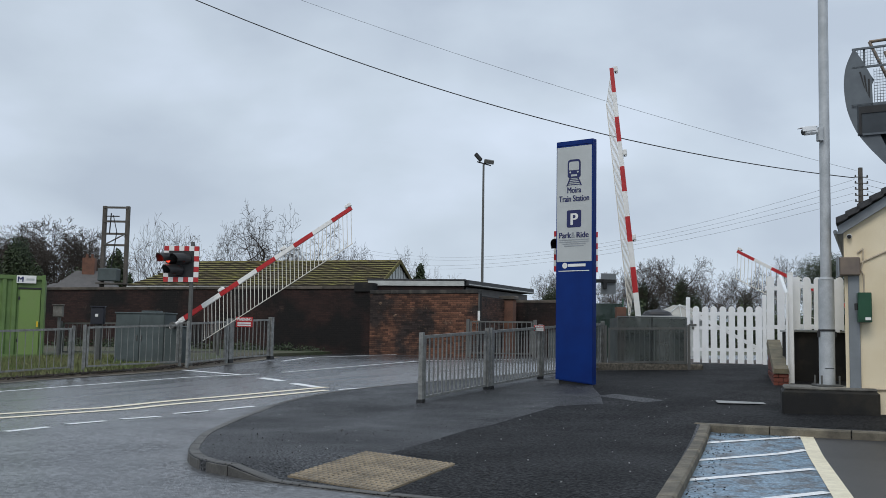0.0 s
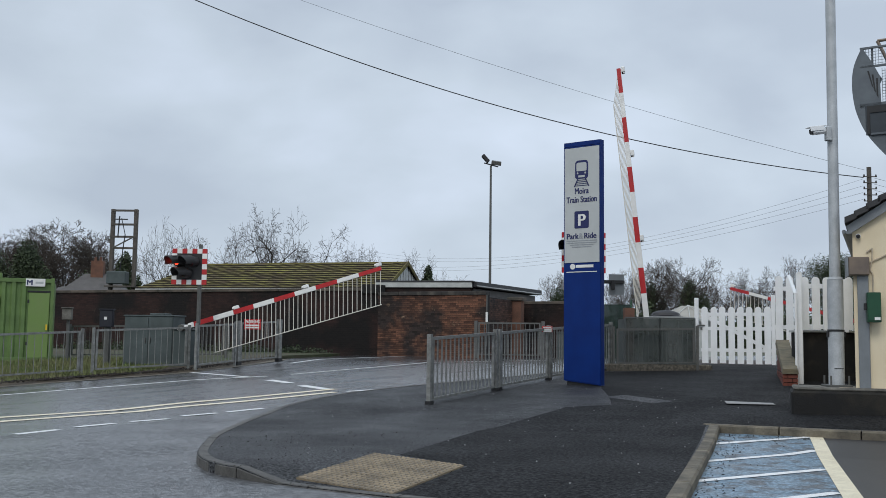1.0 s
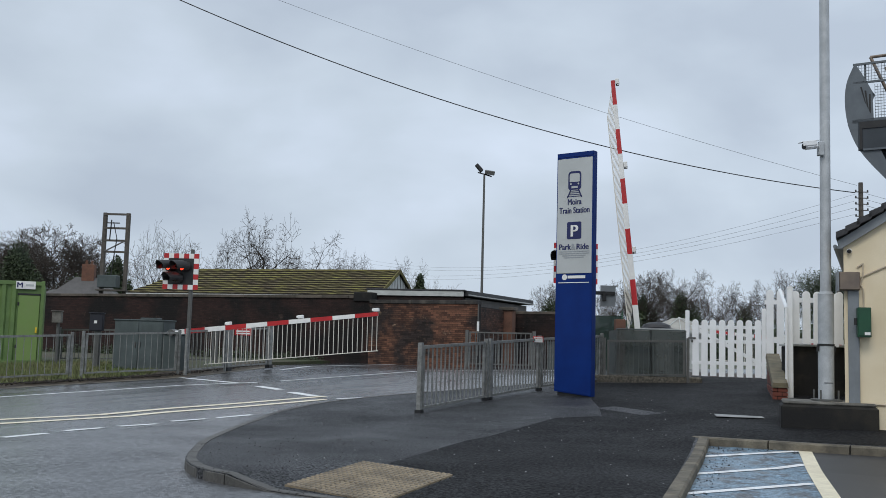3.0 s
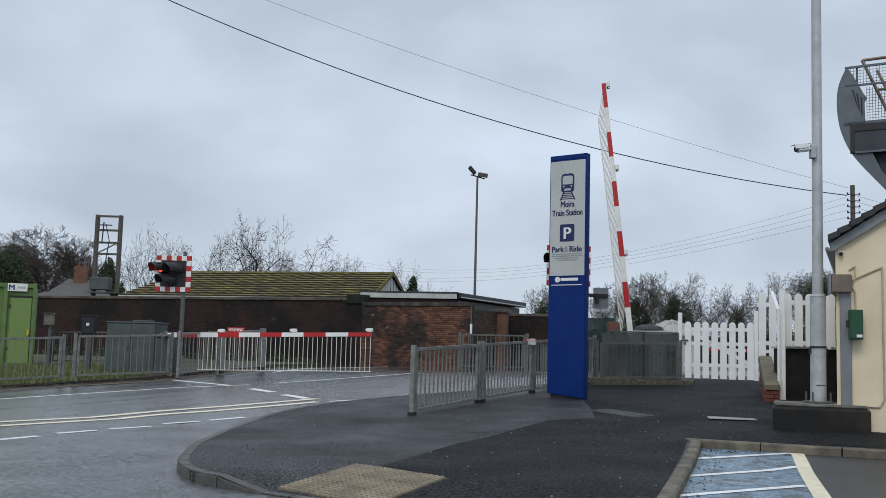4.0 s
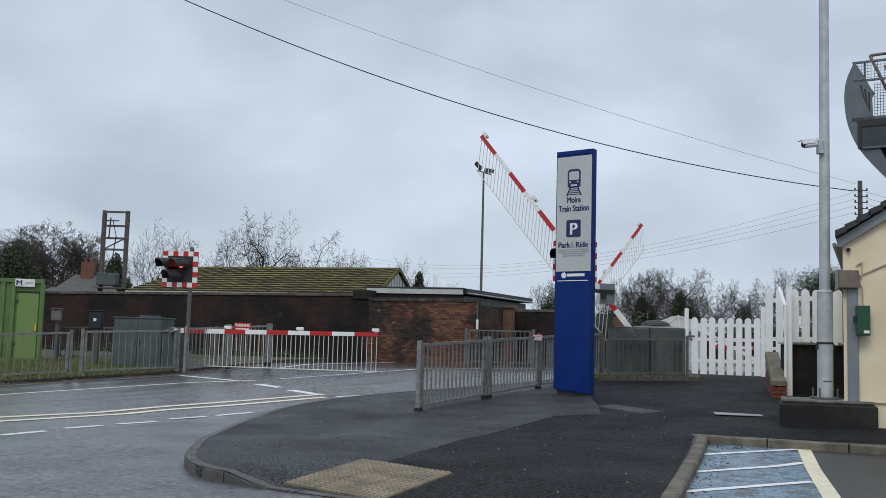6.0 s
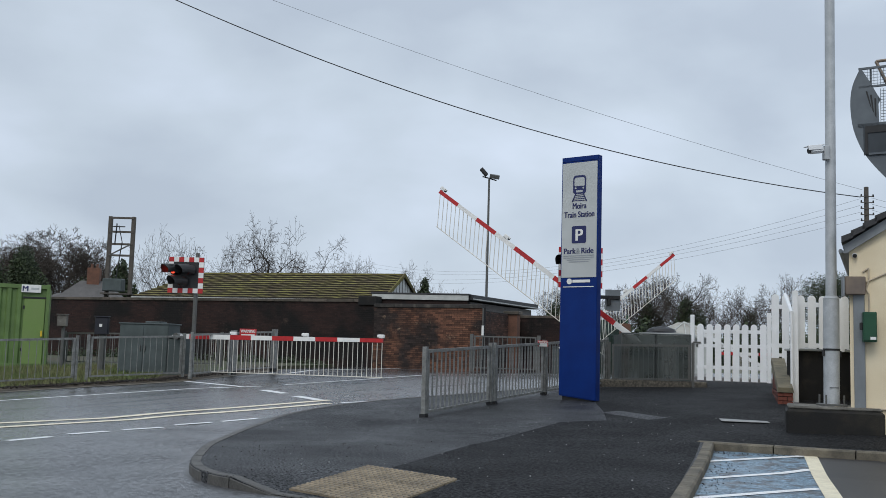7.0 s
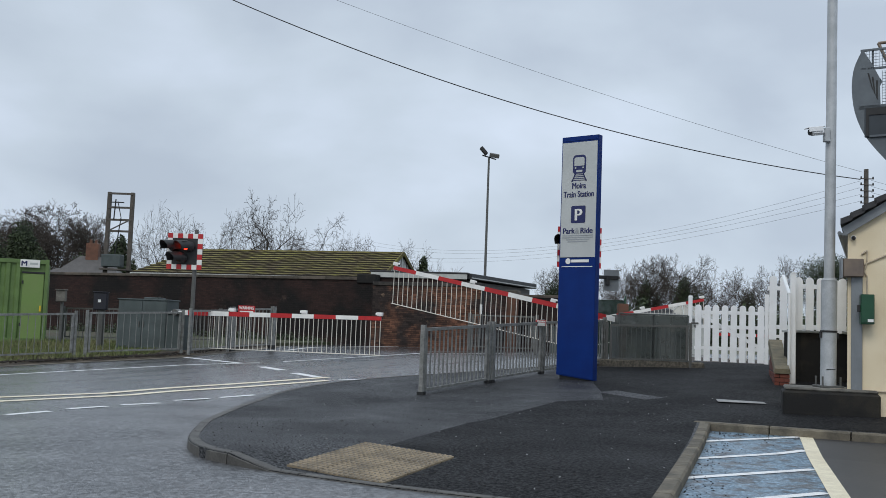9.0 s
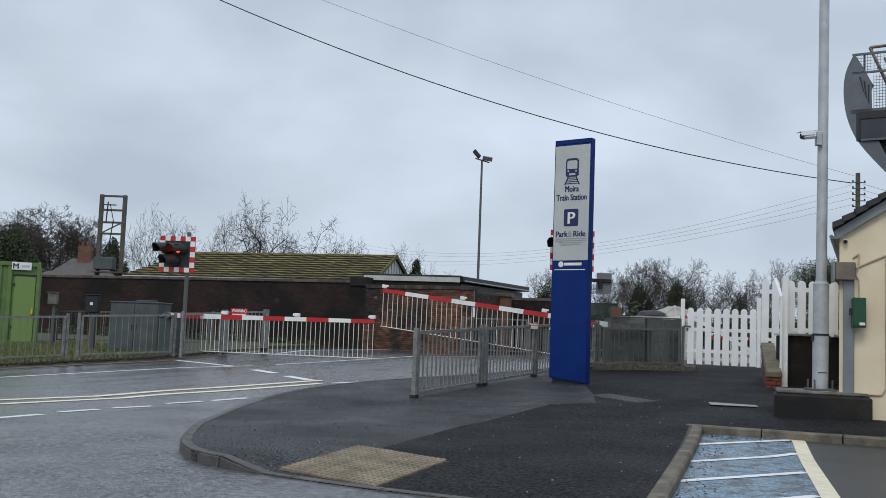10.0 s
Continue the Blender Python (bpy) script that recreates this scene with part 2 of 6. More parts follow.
    "sootstone": mat("soot_black_coping", (0.030, 0.027, 0.024), 0.8, var=(0.085, 0.075, 0.062), scale=2.4, grain=0.3, bump=0.4, island=0.25, lo=0.50, hi=0.66),
    "moss": mat("mossy_roof_tile", (0.185, 0.165, 0.036), 0.9, var=(0.085, 0.06, 0.03), scale=1.6, grain=0.45, grain_scale=14, bump=0.6, bump_scale=25, island=0.25),
    # bare tile edge, with the shadow gap under each course painted in
    "tile_edge_shade": mat("bare_tile_edge_with_shade", (0.018, 0.014, 0.010), 0.9, var=(0.035, 0.028, 0.014), scale=2.5, grain=0.4),
    "slate": mat("grey_brown_slate", (0.12, 0.11, 0.105), 0.7, var=(0.08, 0.075, 0.07), scale=1.5, grain=0.25, bump=0.3),
    "darkroof": mat("black_roof_tile", (0.022, 0.022, 0.025), 0.55, var=(0.035, 0.035, 0.037), scale=4, grain=0.3, bump=0.3),
    "cladding": mat("off_white_cladding", (0.55, 0.56, 0.53), 0.6, var=(0.43, 0.44, 0.42), scale=2.5, grain=0.1),
    "render": mat("cream_wall_render", (0.84, 0.73, 0.53), 0.8, var=(0.74, 0.62, 0.42), scale=1.3, grain=0.08, grain_scale=90, bump=0.15, bump_scale=120),
    "stone": mat("lichen_stone_coping", (0.20, 0.17, 0.11), 0.85, var=(0.11, 0.10, 0.07), scale=4, grain=0.3, bump=0.4),
    "bark": mat("grey_brown_bark", (0.045, 0.038, 0.031), 0.9, var=(0.026, 0.022, 0.019), scale=3, grain=0.3),
    "twig": mat("winter_twig", (0.066, 0.052, 0.041), 0.9, var=(0.040, 0.032, 0.026), scale=0.6),
    "ivy": mat("dark_evergreen_leaf", (0.022, 0.035, 0.014), 0.7, var=(0.04, 0.055, 0.02), scale=0.8, island=0.45),
    "grass": mat("damp_rough_grass", (0.115, 0.165, 0.045), 0.8, var=(0.17, 0.16, 0.075), scale=0.8, island=0.4),
    "timber": mat("weathered_pole_timber", (0.115, 0.102, 0.088), 0.85, var=(0.075, 0.066, 0.056), scale=6, grain=0.3),
    "fbgrey": mat("slate_grey_painted_steel", (0.13, 0.15, 0.165), 0.5, 0.2, var=(0.10, 0.115, 0.13), scale=2, grain=0.08),
    "fbdark": mat("dark_slate_painted_steel", (0.045, 0.055, 0.065), 0.5, 0.2, var=(0.032, 0.04, 0.048), scale=2, grain=0.1),
    "rust": mat("brown_tube_steel", (0.22, 0.17, 0.13), 0.45, 0.3, var=(0.15, 0.12, 0.1), scale=4),
    "conduit": mat("painted_conduit", (0.55, 0.46, 0.33), 0.6, var=(0.40, 0.34, 0.26), scale=6),
    "tent": mat("pale_translucent_roof", (0.40, 0.38, 0.33), 0.6, var=(0.3, 0.285, 0.25), scale=2),
    "chimney": mat("chimney_brick", (0.17, 0.08, 0.05), 0.85, var=(0.10, 0.05, 0.035), scale=2, grain=0.3),
    "steelshut": mat("brushed_grey_shutter", (0.24, 0.26, 0.275), 0.45, 0.4, var=(0.19, 0.205, 0.215), scale=3, grain=0.08),
}


# ---- building helpers ----
def g(x, y):
    """Level of the footway: flat by the car park, then a ramp up to the crossing; it dips to the road at the dropped kerb."""
    s, d = 0.874 * (x + 1.42) - 0.486 * (y - 8.5), 0.486 * (x + 1.42) + 0.874 * (y - 8.5)
    along = max(0.0, min(1.0, (s + 0.55) / 0.5, (3.05 - s) / 0.35))
    dip = 0.085 * along * max(0.0, min(1.0, (1.5 - d) / 1.3)) if d > -0.12 else 0.0
    return -dip + min(0.58, max(0.0, 0.045 * (0.5 * x + 0.87 * y - 11.8)))


def put(bm, ob_name, material, parent=None, label="", smooth=False):
    me = bpy.data.meshes.new(ob_name)
    bmesh.ops.recalc_face_normals(bm, faces=bm.faces)
    bm.to_mesh(me)
    bm.free()
    me.materials.append(M[material])
    if smooth:
        for p in me.polygons:
            p.use_smooth = True
    ob = new(ob_name, me)
    if parent:
        ob.parent = parent
    if label:
        ob["label"] = label
    return ob


def part(name, bm, material, parent, label="", smooth=False):
    return put(bm, name, material, parent, label, smooth)


def thing(name, m, label, category, group="", kind=""):
    e = new(name)
    e.empty_display_size = 0.2
    e.matrix_world = m
    return tagged(e, label, category, group, kind)


def box(bm, x0, x1, y0, y1, z0, z1, m=None, bevel=0.0):
    vs = bmesh.ops.create_cube(bm, size=1.0)["verts"]
    for v in vs:
        v.co = Vector(((x0 + x1) / 2 + v.co.x * (x1 - x0), (y0 + y1) / 2 + v.co.y * (y1 - y0), (z0 + z1) / 2 + v.co.z * (z1 - z0)))
    if bevel:
        es = {e for v in vs for e in v.link_edges}
        r = bmesh.ops.bevel(bm, geom=list(es), offset=bevel, segments=1, affect="EDGES")
        vs = list({v for f in r["faces"] for v in f.verts} | {v for v in vs if v.is_valid})
    if m is not None:
        bmesh.ops.transform(bm, matrix=m, verts=vs)
    return bm


def boxes(*dims, bevel=0.0):
    bm = bmesh.new()
    for d in dims:
        box(bm, *d, bevel=bevel)
    return bm


def tube(bm, p, q, r0, r1=None, n=8, caps=True):
    p, q = Vector(p), Vector(q)
    r1 = r0 if r1 is None else r1
    rot = (q - p).to_track_quat("Z", "Y").to_matrix()
    a, b = [], []
    for k in range(n):
        c = Vector((math.cos(2 * math.pi * k / n), math.sin(2 * math.pi * k / n), 0))
        a.append(bm.verts.new(p + rot @ (c * r0)))
        b.append(bm.verts.new(q + rot @ (c * r1)))
    for k in range(n):
        bm.faces.new((a[k], a[(k + 1) % n], b[(k + 1) % n], b[k]))
    if caps:
        bm.faces.new(a[::-1])
        bm.faces.new(b)
    return bm


def tubes(*runs, n=8):
    bm = bmesh.new()
    for r in runs:
        tube(bm, *r, n=n)
    return bm


def prism(outline, y0, y1):
    """A plate: an outline in x and z, from y0 to y1."""
    bm = bmesh.new()
    a = [bm.verts.new((x, y0, z)) for x, z in outline]
    b = [bm.verts.new((x, y1, z)) for x, z in outline]
    bm.faces.new(a)
    bm.faces.new(b[::-1])
    n = len(a)
    for k in range(n):
        bm.faces.new((a[k], b[k], b[(k + 1) % n], a[(k + 1) % n]))
    return bm


def smooth_line(pts, n=6):
    """A Catmull-Rom curve through points of the plan."""
    out = []
    q = [pts[0], *pts, pts[-1]]
    for i in range(1, len(q) - 2):
        p0, p1, p2, p3 = (np.array(v, float) for v in q[i - 1:i + 3])
        for k in range(n):
            t = k / n
            out.append(0.5 * (2 * p1 + (p2 - p0) * t + (2 * p0 - 5 * p1 + 4 * p2 - p3) * t * t + (3 * p1 - p0 - 3 * p2 + p3) * t ** 3))
    return [tuple(v) for v in out] + [tuple(pts[-1])]


def ground_slab(name, pts, lift, thick, material, kind="structure", label="", category="", fine=False):
    """A sheet over an outline of the plan that follows the ramp, with a skirt down its edge."""
    bm = bmesh.new()
    bm.faces.new([bm.verts.new((x, y, 0)) for x, y in pts])
    for s in (11.8, 11.8 + 0.58 / 0.045):
        n = Vector((0.5, 0.87, 0))
        bmesh.ops.bisect_plane(bm, geom=bm.verts[:] + bm.edges[:] + bm.faces[:], plane_co=n * (s / n.length_squared), plane_no=n)
    if fine:
        for k in range(17):
            bmesh.ops.bisect_plane(bm, geom=bm.verts[:] + bm.edges[:] + bm.faces[:], plane_co=Vector((-1.42, 8.5, 0)) + Vector((0.874, -0.486, 0)) * (k * 0.25 - 0.55), plane_no=Vector((0.874, -0.486, 0)))
        for k in range(9):
            bmesh.ops.bisect_plane(bm, geom=bm.verts[:] + bm.edges[:] + bm.faces[:], plane_co=Vector((-1.42, 8.5, 0)) + Vector((0.486, 0.874, 0)) * (k * 0.2 - 0.1), plane_no=Vector((0.486, 0.874, 0)))
    for v in bm.verts:
        v.co.z = g(v.co.x, v.co.y) + lift
    for f in bm.faces:
        if f.normal.z < 0:
            f.normal_flip()
    if thick:
        edge = [e for e in bm.edges if len(e.link_faces) == 1]
        r = bmesh.ops.extrude_edge_only(bm, edges=edge)
        for v in r["geom"]:
            if isinstance(v, bmesh.types.BMVert):
                v.co.z -= thick
    return tagged(put(bm, name, material), label, category, "", kind)


def ribbon(pts, width, lift, tilt=0.0):
    """A painted line along the plan."""
    bm = bmesh.new()
    fine = []
    for (x0, y0), (x1, y1) in zip(pts[:-1], pts[1:]):
        n = max(1, int(math.hypot(x1 - x0, y1 - y0) / 0.4))
        fine += [(x0 + (x1 - x0) * k / n, y0 + (y1 - y0) * k / n) for k in range(n)]
    fine.append(pts[-1])
    rows = []
    for k, (x, y) in enumerate(fine):
        a, b = fine[max(0, k - 1)], fine[min(len(fine) - 1, k + 1)]
        dx, dy = b[0] - a[0], b[1] - a[1]
        ln = math.hypot(dx, dy)
        nx, ny = -dy / ln * width / 2, dx / ln * width / 2
        rows.append([bm.verts.new((x + s * nx, y + s * ny, g(x + s * nx, y + s * ny) + lift + s * tilt)) for s in (1, -1)])
    for r, s in zip(rows[:-1], rows[1:]):
        bm.faces.new((r[0], r[1], s[1], s[0]))
    return bm


def text_bm(body, size, width=None, align="CENTER"):
    """Letters in the x-z plane, facing -y."""
    cu = bpy.data.curves.new("letters", "FONT")
    cu.body, cu.size, cu.align_x, cu.extrude = body, size, align, 0.002
    tmp = new("letters", cu)
    me = bpy.data.meshes.new_from_object(tmp)
    bpy.data.objects.remove(tmp)
    bm = bmesh.new()
    for shift in (-0.016, 0.016, 0.016):
        me.transform(Matrix.Translation((shift * size * 2.0, 0, 0.0006)))
        bm.from_mesh(me)
    bpy.data.meshes.remove(me)
    xs = [v.co.x for v in bm.verts]
    k = width / (max(xs) - min(xs)) if width else 1.0
    for v in bm.verts:
        v.co = Vector((v.co.x * k, -v.co.z, v.co.y))
    return bm


def heading(a, b):
    return math.degrees(math.atan2(b[1] - a[1], b[0] - a[0]))


# fine guard mesh, too small to see as wires: a plate that lets part of the light through
M["screen"] = mat("fine_grey_guard_mesh", (0.10, 0.115, 0.108), 0.5, 0.1, var=(0.075, 0.088, 0.082), scale=3, grain=0.15)
M["screen"].node_tree.nodes["Principled BSDF"].inputs["Alpha"].default_value = 0.74


M["greenmesh"] = mat("dark_green_fence_mesh", (0.006, 0.03, 0.02), 0.6, var=(0.004, 0.02, 0.014), scale=3)
M["greenmesh"].node_tree.nodes["Principled BSDF"].inputs["Alpha"].default_value = 0.8


# ---- ground, road, footway ----
ground_slab("ground", [(-1500, -400), (1500, -400), (1500, 2500), (-1500, 2500)], -0.16, 0, "ground", label="rough damp grass and earth around the crossing", category="ground")
ROAD = [(-40, -30), (30, -30), (30, 12.5), (12, 20), (14, 30.5), (40, 62), (26, 66), (5, 38.6), (-3.6, 38.7), (-5.2, 31.0), (-6.95, 27.2), (-8.15, 24.8), (-9.55, 21.65), (-13, 16.5), (-40, -6)]
ground_slab("road", ROAD, -0.10, 0.05, "road", label="wet grey asphalt road and car park entrance", category="road")
ground_slab("entrance_asphalt", [(-14.8, -5.0), (-3.0, 16.9), (-2.0, 17.6), (-1.0, 10.0), (1.3, 6.9), (1.3, -5.0)], -0.097, 0, "entrance", label="darker worn asphalt at the car park entrance", category="road")
ground_slab("car_park_asphalt", [(-27.6, -29.0), (-14.8, -5.0), (1.3, -5.0), (1.3, 5.0), (29.5, 5.0), (29.5, -29.0)], -0.097, 0, "entrance", label="worn asphalt of the car park", category="road")
KERB_SIDE = smooth_line([(3.9, 25.2), (2.6, 23.3), (1.1, 21.6), (-0.5, 20.05), (-1.31, 19.15), (-2.01, 18.14), (-2.45, 17.05), (-2.70, 16.0), (-2.80, 14.6), (-2.80, 13.0), (-2.76, 11.75), (-2.66, 11.0), (-2.56, 10.35), (-2.45, 9.88), (-2.28, 9.46), (-2.05, 9.12), (-1.44, 8.58), (-0.50, 7.98), (0.45, 7.52), (1.22, 7.15)], 5)
BAY = [(1.37, 6.72), (3.46, 13.33), (9.5, 10.4)]
pavement_pts = KERB_SIDE + [(1.50, 7.0)] + [(3.50, 13.36), (9.6, 10.5), (13, 22), (10, 27), (8.6, 26.2), (6.6, 27.2), (5.0, 27.0)]
ground_slab("pavement", pavement_pts, 0.0, 0.18, "pave", label="damp speckled asphalt footway with a curved edge", category="pavement", fine=True)
ground_slab("dark_asphalt_patch", [(-0.42, 8.06), (0.18, 9.22), (-0.48, 10.0), (0.37, 12.7), (1.83, 15.6), (2.58, 15.88), (2.75, 17.2), (2.86, 18.8), (3.45, 22.4), (3.6, 22.9), (5.9, 23.3), (6.7, 26.7), (8.5, 25.9), (8.7, 24.0), (8.3, 20), (6.6, 15.4), (8, 13.2), (8, 11.5), (3.44, 13.42), (1.50, 7.06), (1.2, 7.28), (0.45, 7.66)], 0.004, 0, "patch", label="newer darker asphalt on the footway and the ramp", category="pavement", fine=True)
ground_slab("old_asphalt_strip", [(2.66, 17.1), (3.05, 17.4), (3.65, 16.3), (3.25, 15.95)], 0.008, 0, "pave", label="older paler asphalt strip left in the footway", category="pavement")
ground_slab("blue_hatched_bay", [(1.50, 6.7), (3.55, 13.18), (4.70, 12.78), (2.85, 6.6)], -0.094, 0, "bluebay", label="worn blue painted hatching beside a disabled bay", category="parking bay")
ground_slab("parking_bay", [(2.85, 6.6), (4.70, 12.78), (9.4, 10.45), (7, 5.5)], -0.096, 0, "carpark", label="smooth brown-grey asphalt parking bay", category="parking bay")
ground_slab("grass_verge", [(-40, -4), (-13.2, 16.9), (-10.1, 22.45), (-9.4, 23.3), (-8.65, 24.2), (-7.85, 25.15), (-7.35, 25.95), (-6.55, 28.0), (-5.75, 31.1), (-4.2, 38.5), (-30, 49), (-60, 40)], -0.03, 0.1, "ground", label="rough grass verge with a muddy edge", category="grass")

ground_slab("track_bed", [(6.9, 27.6), (40, 19.0), (44, 27), (14.5, 34.6), (9.0, 36.2)], -0.05, 0, "ballast", label="dark brown ballast of the railway track", category="ballast")

mud = smooth_line([(-14.0, 16.1), (-9.86, 22.3), (-9.18, 23.2), (-8.42, 24.12), (-7.6, 25.05), (-7.1, 25.85), (-6.3, 28.0), (-5.5, 31.1)], 5)
part("mud_edge", ribbon(mud, 0.86, -0.055, 0.042), "mud", thing("verge_edge", pose(0, 0, 0), "dark muddy strip between verge and road", "mud", kind="structure"))
edging = thing("road_edging", pose(0, 0, 0), "pale worn edge of the carriageway", "kerb", kind="structure")
part("edge_strip", ribbon([(x + 0.46, y - 0.20) for x, y in mud], 0.28, -0.092), "kerb_buff", edging)

# painted lines
lines = thing("road_markings", pose(0, 0, 0), "worn white and yellow painted road lines", "road marking", kind="structure")
for pts, w in (([(-14.0, 14.75), (-8.69, 19.82), (-5.85, 23.07), (-4.35, 24.0)], 0.12),
               ([(-6.65, 25.6), (-4.72, 23.75)], 0.16),
               ([(-4.57, 28.9), (-1.03, 40.2)], 0.12), ([(-3.86, 24.5), (-0.65, 28.5), (5.5, 36.5)], 0.10),
               ([(-4.10, 22.82), (-3.46, 21.92)], 0.22), ([(-3.12, 21.25), (-2.50, 20.35)], 0.22),
               ([(-2.00, 19.74), (-0.4, 20.8), (1.5, 22.6), (3.0, 24.6)], 0.12)):
    part("white_line", ribbon(pts, w, -0.094), "white_line", lines)
for a, b in (((-5.39, 12.51), (-5.11, 13.19)), ((-5.04, 13.62), (-4.72, 14.23)), ((-4.60, 14.54), (-4.21, 15.14)), ((-4.16, 15.70), (-3.71, 16.15)), ((-3.58, 16.30), (-3.10, 16.78))):
    part("dash", ribbon([a, b], 0.13, -0.094), "white_line", lines)
for pts in ([(-7.82, 13.30), (-6.49, 15.28), (-5.00, 17.47), (-3.79, 18.70), (-2.30, 20.32)],
            [(-7.41, 12.53), (-6.19, 14.59), (-4.83, 16.88), (-3.65, 18.02), (-2.22, 19.63)]):
    part("yellow_line", ribbon(smooth_line(pts, 5), 0.19, -0.093), "yellow_line", lines)
baymarks = thing("bay_markings", pose(0, 0, 0), "cream and white painted bay lines", "road marking", kind="structure")
part("bay_line", ribbon([(2.80, 6.6), (4.66, 12.80)], 0.16, -0.088), "cream_line", baymarks)
for k, (a, b) in enumerate((((3.16, 12.20), (4.57, 12.72)), ((2.65, 10.56), (4.23, 11.62)), ((2.17, 9.05), (3.74, 10.05)), ((1.72, 7.5), (3.27, 8.5)))):
    part("hatch_line", ribbon([a, b], 0.11, -0.0885), "white_line", baymarks)


def kerb_run(name, pts, width, outer, sgn, up, down, label, step=0.91, material="kerb"):
    """Kerb stones laid end to end along the plan, each its own piece."""
    run = thing(name, pose(0, 0, 0), label, "kerb", kind="structure")
    d = [0.0]
    for a, b in zip(pts[:-1], pts[1:]):
        d.append(d[-1] + math.hypot(b[0] - a[0], b[1] - a[1]))

    def at(s):
        return np.array([np.interp(s, d, [p[0] for p in pts]), np.interp(s, d, [p[1] for p in pts])])

    n = max(1, round(d[-1] / step))
    for k in range(n):
        s0, s1 = d[-1] * k / n + 0.009, d[-1] * (k + 1) / n - 0.009
        bm = bmesh.new()
        rings = []
        for j in range(4):
            s = s0 + (s1 - s0) * j / 3
            p, q = at(max(0, s - 0.03)), at(min(d[-1], s + 0.03))
            t = (q - p) / np.linalg.norm(q - p)
            nrm = np.array([-t[1], t[0]])
            c = at(s)
            z = g(*c)
            ring = []
            for o, h in ((0, -down), (0, up - 0.02), (0.02, up), (width, up), (width, -down)):
                v = c + nrm * (outer - sgn * o)
                ring.append(bm.verts.new((v[0], v[1], z + h)))
            rings.append(ring)
        for r, q in zip(rings[:-1], rings[1:]):
            for i in range(5):
                bm.faces.new((r[i], r[(i + 1) % 5], q[(i + 1) % 5], q[i]))
        bm.faces.new(rings[0])
        bm.faces.new(rings[-1][::-1])
        part("kerb_stone", bm, material, run)
    return run


kerb_run("kerb_road", KERB_SIDE[::-1], 0.11, 0.008, 1, 0.006, 0.16, "weathered grey kerb stones along the footway edge")
kerb_run("kerb_bay", [BAY[0], BAY[1]], 0.13, -0.13, -1, 0.006, 0.16, "buff concrete kerb stones beside the blue bay", material="kerb_buff")
kerb_run("kerb_bay", [(BAY[1][0] - 0.05, BAY[1][1] + 0.1), BAY[2]], 0.13, -0.13, -1, 0.006, 0.16, "buff concrete kerb stones beside the blue bay", material="kerb_buff")

# tactile paving: slabs with blisters
tactile = thing("tactile_paving", pose(-1.32, 8.78, -0.073), "buff blister tactile paving slabs, worn", "paving", kind="structure")
TA, TB = Vector((0.293, -0.248, -0.0049)), Vector((0.198, 0.395, 0.0289))
slab_bm = boxes((0.014, 0.986, 0.014, 0.986, -0.03, 0.010))
for i in range(6):
    for j in range(6):
        x, y = (i + 0.5) / 6, (j + 0.5) / 6
        tube(slab_bm, (x, y, 0.010), (x, y, 0.019), 0.054, 0.034, n=8)
for v in slab_bm.verts:
    v.co = TA * v.co.x + TB * v.co.y + Vector((0, 0, v.co.z))
# a flat dark brown disc at each blister, offset to one side
for i in range(6):
    for j in range(6):
        x, y = (i + 0.5) / 6 - 0.012, (j + 0.5) / 6 - 0.038
        ring = [slab_bm.verts.new(TA * (x + 0.060 * math.cos(k * math.pi / 4)) + TB * (y + 0.042 * math.sin(k * math.pi / 4)) + Vector((0, 0, 0.0115))) for k in range(8)]
        slab_bm.faces.new(ring).material_index = 1
slab_ob = part("slab", slab_bm, "tactile", tactile)
slab_ob.data.materials.append(M["blister_dark"])
for i in range(3):
    for j in range(3):
        ob = slab_ob if i == j == 0 else new("slab", slab_ob.data)
        ob.parent = tactile
        ob.location = TA * i + TB * j + Vector((0, 0, random.uniform(-0.002, 0.002)))
cover = thing("access_cover", pose(4.78, 16.03, g(4.78, 16.03), 0, 0, -12), "pale concrete chamber cover set in the footway", "cover")
part("plate", boxes((-0.36, 0.36, -0.46, 0.46, 0.0, 0.007), bevel=0.002), "slab", cover)


# ---- barriers ----
BAND = 0.62
SKIRT = 0.92
RODS = []
BOOMS = []


